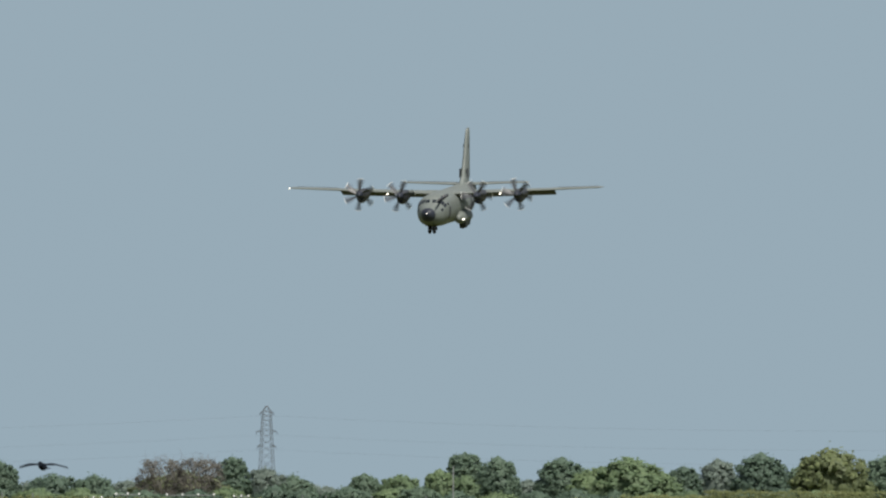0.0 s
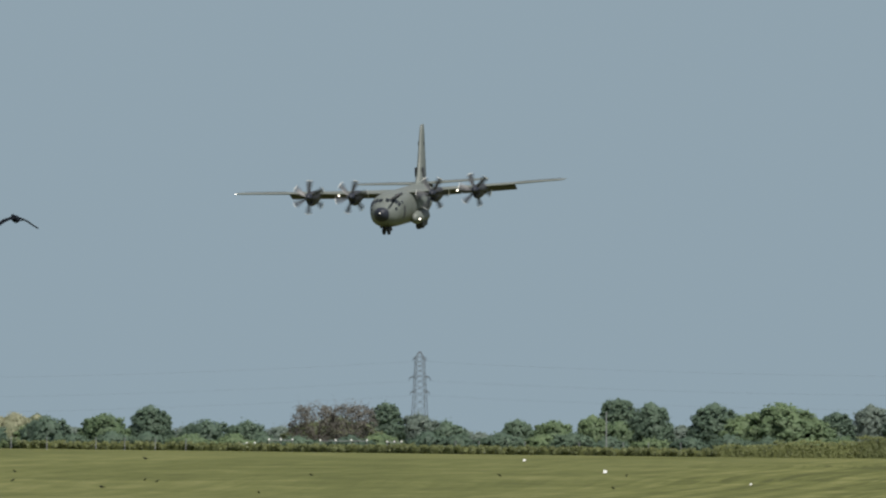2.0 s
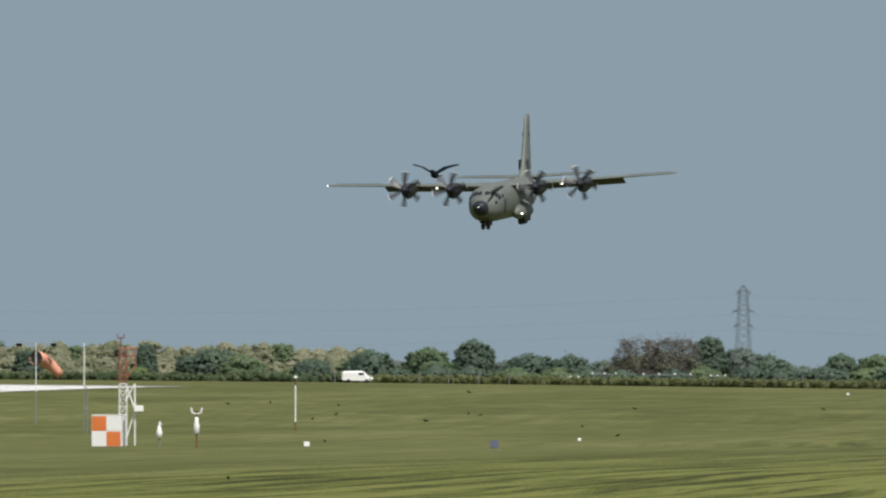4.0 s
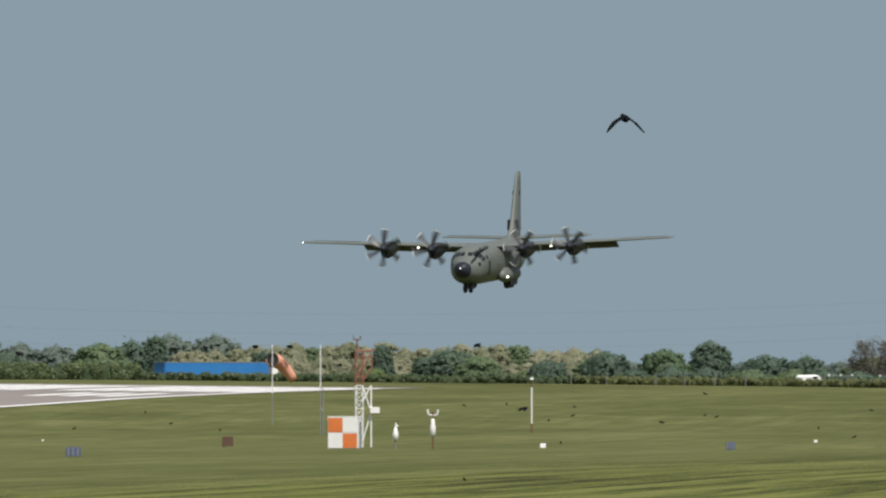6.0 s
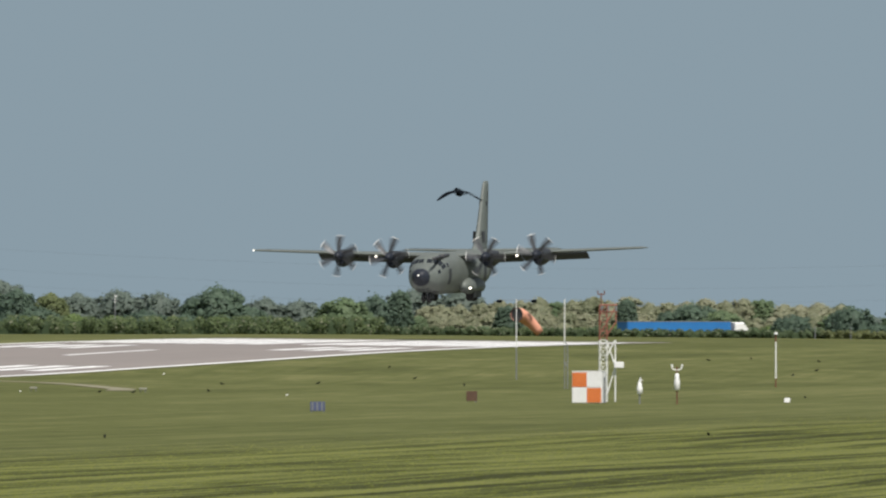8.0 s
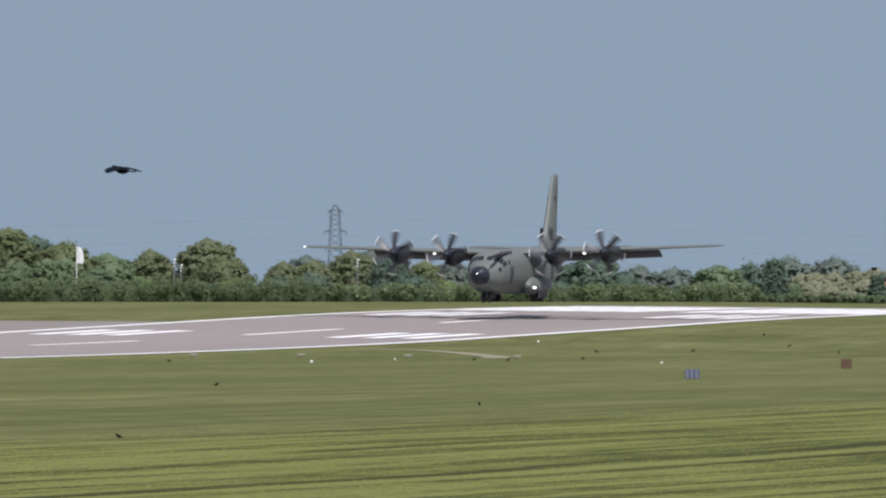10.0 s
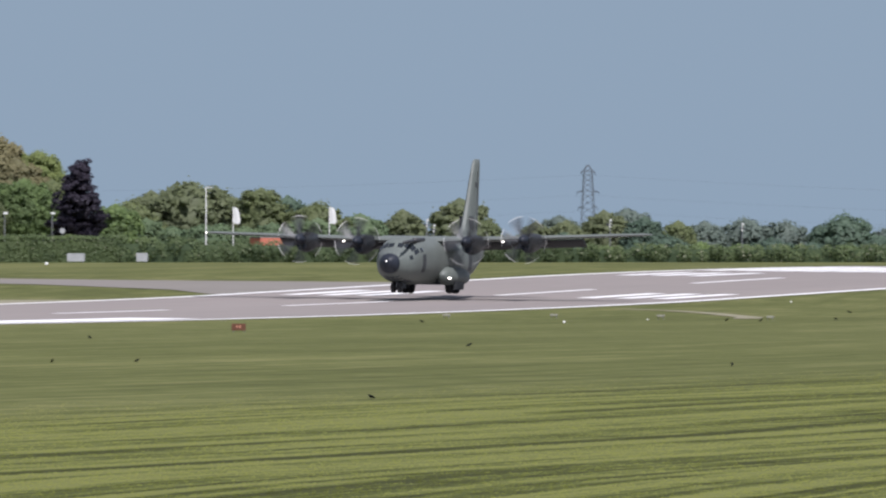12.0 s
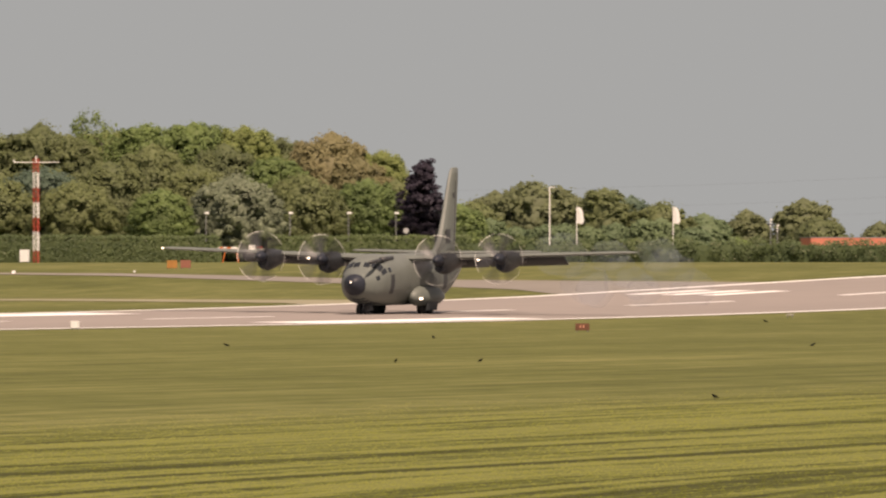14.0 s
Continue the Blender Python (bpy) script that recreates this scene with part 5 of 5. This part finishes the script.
# ---- vehicles beyond the hedge ----
def build_lorry(length, h, body_mat, cab_mat, label):
    """A lorry that faces +X, its rear at the base."""
    root = thing("lorry", label, "lorry")
    cab = 2.2
    part("trailer", box((length - cab - 0.6, 2.5, h - 1.2), Matrix.Translation(((length - cab - 0.6) / 2, 0, 1.2 + (h - 1.2) / 2)), 0.04), body_mat, root)
    part("chassis", box((length - 1.0, 1.0, 0.35), Matrix.Translation((length / 2, 0, 0.95)), 0.03), PAINT_DARK, root)
    part("trailer_edge", box((length - cab - 0.5, 2.54, 0.10), Matrix.Translation(((length - cab - 0.6) / 2, 0, h - 0.02)), 0.02), GALV, root)
    rings = []
    for x, hi in ((length - cab, h - 0.15), (length - 0.9, h - 0.10), (length - 0.35, h - 0.8), (length - 0.1, 2.0), (length, 1.6)):
        rings.append([(x, -1.22, 0.5), (x, 1.22, 0.5), (x, 1.22, hi - 0.15), (x, 1.0, hi), (x, -1.0, hi), (x, -1.22, hi - 0.15)])
    body = part("cab", loft(rings), cab_mat, root, "white cab")
    part("side_window", box((0.9, 2.5, 0.7), Matrix.Translation((length - 1.0, 0, 2.1)), 0.04), WINDOW_GLASS, body)
    for x in (length - 1.3, 1.4, 2.7, 4.0):
        for s in (-1, 1):
            bm = tyre((0, 0, 0), 0.5, 0.32)
            bmesh.ops.transform(bm, matrix=pose(x, s * 1.05, 0.5, 0, 0, 90), verts=bm.verts[:])
            part("wheel", bm, RUBBER, root, "black tyre", smooth=True)
    return root


def build_van():
    root = thing("van", "small white van beyond the hedge", "van")
    rings = []
    for x, lo, hi in ((0, 0.5, 1.7), (0.15, 0.4, 1.9), (3.0, 0.35, 1.95), (3.6, 0.35, 1.8), (4.2, 0.4, 1.15), (4.9, 0.45, 0.95), (5.0, 0.5, 0.8)):
        rings.append([(x, -0.9, lo), (x, 0.9, lo), (x, 0.9, hi - 0.25), (x, 0.7, hi), (x, -0.7, hi), (x, -0.9, hi - 0.25)])
    body = part("body", loft(rings), WHITE, root)
    part("side_window", box((0.9, 1.82, 0.5), Matrix.Translation((3.1, 0, 1.45)), 0.04), WINDOW_GLASS, body)
    for x in (1.0, 4.0):
        for s in (-1, 1):
            bm = tyre((0, 0, 0), 0.33, 0.22)
            bmesh.ops.transform(bm, matrix=pose(x, s * 0.8, 0.33, 0, 0, 90), verts=bm.verts[:])
            part("wheel", bm, RUBBER, root, "black tyre", smooth=True)
    return root


blue_lorry = build_lorry(17.5, 3.5, BLUE, WHITE, "lorry with a long blue trailer and a white cab")
red_lorry = build_lorry(12.4, 2.75, material("orange_red_curtain", (0.62, 0.21, 0.14), (0.5, 0.16, 0.11), 0.5, 0.5), WHITE, "lorry with an orange-red body and a white cab")
def build_car(paint, roof, label):
    """A small car that faces +X, its middle at the base."""
    root = thing("car", label, "car")
    rings = []
    for x, lo, hi, w in ((-1.75, 0.45, 0.75, 0.66), (-1.65, 0.30, 0.95, 0.76), (-0.9, 0.24, 0.98, 0.80), (0.6, 0.24, 0.95, 0.80), (1.4, 0.26, 0.80, 0.76), (1.75, 0.35, 0.62, 0.62)):
        rings.append([(x, -w, lo), (x, w, lo), (x, w, hi - 0.1), (x, w * 0.9, hi), (x, -w * 0.9, hi), (x, -w, hi - 0.1)])
    part("body", loft(rings), paint, root)
    rings = []
    for x, hi, w in ((-1.6, 1.0, 0.66), (-1.2, roof - 0.05, 0.60), (-0.2, roof, 0.60), (0.35, roof - 0.08, 0.58), (0.95, 0.97, 0.66)):
        rings.append([(x, -0.70, 0.93), (x, 0.70, 0.93), (x, w, hi), (x, -w, hi)])
    cabin = part("cabin", loft(rings), paint, root)
    part("windscreen", box((0.05, 1.1, 0.42), pose(0.70, 0, 1.18, 0, -52), 0.01), WINDOW_GLASS, cabin)
    for s in (-1, 1):
        part("side_window", box((1.4, 0.03, 0.28), pose(-0.45, s * 0.66, 1.16, -s * 12), 0.02), WINDOW_GLASS, cabin)
        part("headlight", box((0.06, 0.3, 0.13), Matrix.Translation((1.66, s * 0.5, 0.62)), 0.03), GALV, root)
        for x in (-1.1, 1.1):
            bm = tyre((0, 0, 0), 0.29, 0.18)
            bmesh.ops.transform(bm, matrix=pose(x, s * 0.70, 0.29, 0, 0, 90), verts=bm.verts[:])
            part("wheel", bm, RUBBER, root, "black tyre", smooth=True)
    return root


white_car = build_car(WHITE, 1.38, "small white car passing the gap in the hedge")
cream_car = build_car(CREAM, 1.45, "cream car passing the gap in the hedge")
van = build_van()
van.scale = (0.66, 0.7, 0.66)


# ---- crows ----
def build_crow(flying=True):
    """A crow that faces +Y, half a metre long."""
    root = thing("crow", "black crow in flight" if flying else "black crow standing on the grass", "bird", None, "" if flying else "crows on the grass")
    low = 0.0 if flying else 0.20
    tilt = Matrix.Rotation(radians(0 if flying else 18), 4, "X")
    rings = []
    for y, r, z in ((-0.20, 0.015, 0.0), (-0.15, 0.045, 0.0), (-0.05, 0.075, -0.005), (0.06, 0.075, 0.0), (0.13, 0.052, 0.015), (0.17, 0.046, 0.03), (0.21, 0.045, 0.035), (0.24, 0.03, 0.03), (0.255, 0.012, 0.028)):
        rings.append([tilt @ Vector((r * math.cos(a), y, z + r * 0.95 * math.sin(a))) + Vector((0, 0, low)) for a in [2 * math.pi * i / 12 for i in range(12)]])
    part("body", loft(rings), FEATHER, root, smooth=True)
    part("beak", tube(tilt @ Vector((0, 0.25, 0.028)) + Vector((0, 0, low)), tilt @ Vector((0, 0.305, 0.018)) + Vector((0, 0, low)), 0.014, 0.003, 8), PAINT_DARK, root)
    tail = [[tilt @ Vector((x, y, z)) + Vector((0, 0, low)) for x, z in ((-w, -0.004), (0, -0.008), (w, -0.004), (w, 0.004), (0, 0.008), (-w, 0.004))] for y, w in ((-0.15, 0.03), (-0.25, 0.055), (-0.33, 0.075), (-0.35, 0.05))]
    part("tail", loft(tail), FEATHER, root)
    wings = []
    if flying:
        for side in (-1, 1):
            inner = [[(side * x, y, 0.018 * k) for y, k in ((f, 0), (f - 0.05, 1), (b, 0), (f - 0.05, -1))] for x, f, b in ((0, 0.12, -0.13), (0.10, 0.15, -0.14), (0.20, 0.16, -0.15))]
            wing = part("wing", loft(inner), FEATHER, root)
            wing.location = (side * 0.045, 0.0, 0.03)
            outer = [[(side * x, y, 0.014 * k) for y, k in ((f, 0), (f - 0.04, 1), (b, 0), (f - 0.04, -1))] for x, f, b in ((0, 0.16, -0.15), (0.10, 0.13, -0.14), (0.19, 0.06, -0.13), (0.25, -0.02, -0.10))]
            tip = part("wing_tip", loft(outer), FEATHER, wing)
            tip.matrix_basis = pose(side * 0.195, 0, 0, 0, side * 14, 0)
            for k in range(4):
                f = [[(side * (0.20 + 0.055 * q), -0.01 - 0.028 * k - 0.02 * q + dy, dz) for dy, dz in ((0.010, 0), (0, 0.003), (-0.010, 0), (0, -0.003))] for q in (-0.6, 0.3, 1.0)]
                feather = part("feather", loft(f), FEATHER, wing)
                feather.matrix_basis = pose(side * 0.195, 0, 0, 0, side * 14, 0)
            wings.append((wing, side))
    else:
        for s in (-1, 1):
            rings = [[tilt @ Vector((s * (0.062 + 0.02 * math.cos(a) * k), y, 0.01 + 0.055 * math.sin(a) * k)) + Vector((0, 0, low)) for a in [2 * math.pi * i / 8 for i in range(8)]] for y, k in ((0.10, 0.3), (0.02, 1.0), (-0.12, 0.8), (-0.26, 0.2))]
            part("wing", loft(rings), FEATHER, root)
            part("leg", tube((s * 0.03, 0, 0), (s * 0.03, 0.0, low - 0.05), 0.01, None, 6), PAINT_DARK, root)
    return root, wings


# ---- tyre smoke where the main wheels touch down ----
SMOKE = material("thin_tyre_smoke", (0.28, 0.34, 0.43), (0.25, 0.31, 0.40), 0.6, 0.9)
t = SMOKE.node_tree
clear, veil = t.nodes.new("ShaderNodeBsdfTransparent"), t.nodes.new("ShaderNodeMixShader")
veil.inputs[0].default_value = 0.05
t.links.new(clear.outputs[0], veil.inputs[1])
t.links.new(t.nodes["Principled BSDF"].outputs[0], veil.inputs[2])
t.links.new(veil.outputs[0], t.nodes["Material Output"].inputs[0])


def build_smoke():
    """Rigid rounded puffs: each with its way from the wheel to where it drifts."""
    root = thing("tyre_smoke", "thin bluish tyre smoke drifting over the runway", "smoke", Vector((RUNWAY_X, 1361, ground(RUNWAY_X, 1361))))
    rng = random.Random(8)
    puffs = []
    for k in range(10):
        bm = bmesh.new()
        r = rng.uniform(1.4, 2.2)
        bmesh.ops.create_icosphere(bm, subdivisions=3, radius=r)
        for v in bm.verts:
            v.co += noise.noise_vector(v.co * 0.9 + Vector((5.0 * k, 0, 0))) * 0.3 * r
            v.co.z *= 0.85
        puff = part("puff", bm, SMOKE, root, smooth=True)
        side = (2.05, -2.05)[k % 2]
        puffs.append((puff, Vector((side, 0.5 * k + 4, -2.6)), Vector((side + 0.8, 3.4 * k - 10, (1.4, 4.4, 3.0, 2.0)[k % 4]))))
    return root, puffs


smoke, smoke_puffs = build_smoke()
flying_crow, crow_wings = build_crow()
second_crow, second_wings = build_crow()
third_crow, third_wings = build_crow()
ground_crow, nothing = build_crow(False)
ground_crow.matrix_basis = up(spot(*CROWS[0]), 70)
for i, (b, d) in enumerate(CROWS[1:]):
    s = 0.72 if d < 1000 else 0.8
    copy_thing(ground_crow, up(spot(b, d), 47 + 83 * i) @ Matrix.Diagonal((s, s, s, 1)))


def motions():
    # aircraft: seconds, place along the runway, height of the wheels, roll, pitch
    flight = [(0, 2098.3, 38.44, 0.05, -5.0), (0.5, 2068.6, 36.10, 0.05, -4.5), (1, 2039.5, 33.99, 0.0, -4.25), (1.5, 2010.6, 31.90, -0.75, -4.25), (2, 1981.9, 30.02, -2.35, -4.35),
              (2.5, 1953.3, 28.02, -3.40, -4.2), (3, 1924.0, 25.89, -3.55, -4.1), (3.5, 1894.2, 23.74, -2.45, -3.9), (5.8, 1758.8, 14.88, -1.15, -3.25), (6, 1746.9, 14.14, -0.66, -3.15),
              (6.5, 1717.0, 12.32, 0.55, -2.8), (7, 1687.5, 10.62, 1.5, -2.1), (7.5, 1658.6, 9.03, 1.1, -1.5), (8, 1630.3, 7.80, -0.32, -1.0), (8.5, 1602.1, 6.86, -1.10, -0.95),
              (9, 1573.7, 6.01, -1.15, -1.25), (9.2, 1562.3, 5.70, -0.8, -1.1), (11.5, 1437.0, 2.57, 0.2, 0.0), (12.0, 1410.5, 1.89, 0.3, 0.4), (12.5, 1384.2, 1.24, 0.4, 1.1),
              (13, 1358.4, 0.74, 0.3, 1.0), (13.5, 1332.7, 0.62, 0.4, 0.15), (14, 1307.5, 0.40, 0.55, -0.6)]
    walk(aircraft, [(t, pose(RUNWAY_X, y, z, -pitch, roll, 0.0)) for t, y, z, roll, pitch in flight])
    steps = 14 * FPS
    for k, (prop, x, z) in enumerate(propellers):
        keys, turn = [], 13.0 * k
        for i in range(2 * steps + 1):                 # the blades turn faster once reverse is set on the ground
            if i % 2 == 0 or i > 21 * FPS:
                keys.append((i / 2 / FPS, pose(x, -5.15, z, 0, turn, 0)))
                turn += 84.0 if i <= 21 * FPS else 77.0
        walk(prop, keys)

    for k, (puff, low, high) in enumerate(smoke_puffs):
        way = [(0, 0.0), (12.8, 0.0), (13.0 + 0.02 * k, 0.40), (13.5, 0.55), (14, 1.0)]
        walk(puff, [(t, Matrix.Translation(low.lerp(high, q))) for t, q in way])

    # vehicles on the road beyond the hedge: seconds, bearing of the rear, distance
    def drive(car, rows):
        places = [(t, spot(b, d)) for t, b, d in rows]
        keys = []
        for i, (t, p) in enumerate(places):
            q, r = places[max(i - 1, 0)][1], places[min(i + 1, len(places) - 1)][1]
            keys.append((t, Matrix.Translation(p) @ Matrix.Rotation(math.atan2(r.y - q.y, r.x - q.x), 4, "Z")))
        walk(car, keys)
    drive(blue_lorry, [(t, -60.07 + 6.45 * (t - 5.8), 2040 + 8 * (t - 5.8)) for t in (0, 3, 5.8, 6.5, 7.5, 8.5, 11, 14)])
    drive(red_lorry, [(t, -108.8 + 6.1 * (t - 11.3), 1855 + 6 * (t - 11.3)) for t in (0, 4, 8, 11.3, 12.5, 14)])
    drive(van, [(t, -21.2 + 6.43 * (t - 6), 1838) for t in (0, 3, 6, 9, 14)])
    for car, lag in ((white_car, 0.0), (cream_car, 0.33)):          # two cars behind the hedge gap
        keys = []
        for t in (0, 5, 10, 12, 13, 13.5, 14):
            b, d = -125.15 + 4.1 * (t - lag - 13.5), 1800
            keys.append((t, Matrix.Translation(spot(b, d)) @ Matrix.Rotation((THETA - b) / 1000 + radians(58), 4, "Z")))
        walk(car, keys)
    walk(sock, [(t, pose(0, 0, 5.55, 0, dip, turn)) for t, dip, turn in ((0, 2, 2), (1.5, -3, 4), (3, 3, -2), (4.5, -2, 3), (5.8, 7, 3), (6.5, 6, 2), (7.0, -2, -2), (7.5, -1, 0), (8.0, 2, 2),
                                                                         (8.5, -2, 0), (9.0, 3, -3), (10, -3, 3), (11.5, 3, 0), (13, -2, 2), (14, 1, 0))])
    # the crow near the camera: seconds, bearing, rise, wing angle, bank
    crow = [(0, -23.60, 1.47, 2, 0), (0.2, -25.85, 2.68, 28, 0), (0.4, -27.77, 3.73, -15, 0), (0.8, -30.6, 6.0, 25, 0), (1.2, -32.6, 8.4, -25, 0), (1.5, -34.1, 10.1, 30, 0),
            (1.8, -34.15, 11.80, -10, 0), (2.0, -34.23, 12.87, -20, 0), (2.2, -33.99, 13.80, -48, 0), (2.4, -33.35, 14.67, 0, 0), (2.5, -32.90, 14.75, -48, 0), (2.6, -32.72, 15.30, 36, 0),
            (2.8, -32.23, 15.43, -35, 0), (3.0, -31.43, 14.88, -20, 5), (3.2, -30.95, 14.22, 36, 0), (3.4, -30.09, 13.04, -34, 0), (3.5, -29.68, 12.47, 33, 0), (3.6, -29.37, 12.1, -15, 0)]
    crow_gap = [(4.0, -28.6, 11.6, 30, 0), (4.4, -28.3, 12.0, -35, 0), (4.8, -28.4, 12.8, 30, 0), (5.2, -28.8, 13.7, -30, 0), (5.5, -29.2, 14.4, 30, 0)]
    crow_late = [(5.8, -29.80, 14.85, -38, -5), (5.9, -30.5, 14.98, 30, -5), (6.0, -31.30, 15.0, -34, 0), (6.2, -33.25, 15.3, 0, 0), (6.4, -34.85, 15.8, 22, 0), (6.5, -35.60, 16.0, -36, 0),
                 (6.6, -36.6, 16.3, -15, 0), (6.8, -38.59, 16.39, -52, 0), (7.0, -40.73, 16.0, 6, -12), (7.2, -43.14, 15.4, 36, -12), (7.4, -45.81, 14.05, -50, -12), (7.5, -47.15, 13.22, 36, -12),
                 (7.6, -48.75, 12.1, 0, -8), (7.8, -52.0, 10.1, 46, 0), (8.0, -55.5, 7.95, -16, 0), (8.2, -59.2, 6.54, 14, 0), (8.4, -62.3, 5.60, -30, 0), (8.5, -63.8, 5.40, 30, -14),
                 (8.6, -65.48, 5.7, 4, -10), (8.8, -68.96, 6.1, 36, -10), (8.9, -71.2, 6.15, 0, -12), (9.0, -73.48, 6.1, -38, -36), (9.1, -75.9, 6.5, 40, -12), (9.2, -78.38, 6.55, 2, -11),
                 (9.5, -86, 6.9, -40, -8), (9.8, -93, 7.2, 35, -5), (10.2, -102, 7.5, -35, 0), (10.6, -111, 7.6, 35, 0), (11, -120, 7.7, -30, 0), (11.5, -131, 7.7, 30, 0), (12, -142, 7.7, -30, 0), (14, -185, 7.7, 0, 0)]

    def fly(bird, wings, rows, dist, face):
        keys = []
        for t, b, e, flap, bank in rows:
            p = spot(b, dist)
            p.z = H + e * dist / 1000
            keys.append((t, Matrix.Translation(p) @ Matrix.Rotation(radians(float(np.interp(t, (0, 8.2, 9, 14), face))) + (THETA - b) / 1000, 4, "Z") @ pose(0, 0, 0, 6, bank, 0)))
        walk(bird, keys)
        for wing, side in wings:
            walk(wing, [(t, pose(side * 0.045, 0, 0.03, 0, -side * flap, 0)) for t, b, e, flap, bank in rows])
    fly(flying_crow, crow_wings, crow + crow_gap + crow_late, 330, (15, 15, 46, 55))
    fly(second_crow, second_wings, [(0.25 * i, -41.6 + 7.85 * (0.25 * i - 5.8), 1.6 + 0.2 * math.sin(0.8 * i), 30 * math.cos(2.2 * i), 0) for i in range(57)], 1150, (-70, -70, -70, -70))
    fly(third_crow, third_wings, [(0.25 * i, -39.2 + 9.3 * (0.25 * i - 5.8), -2.15 + 0.12 * math.sin(0.9 * i), 30 * math.cos(2.4 * i + 1), 0) for i in range(57)], 900, (-70, -70, -70, -70))


motions()
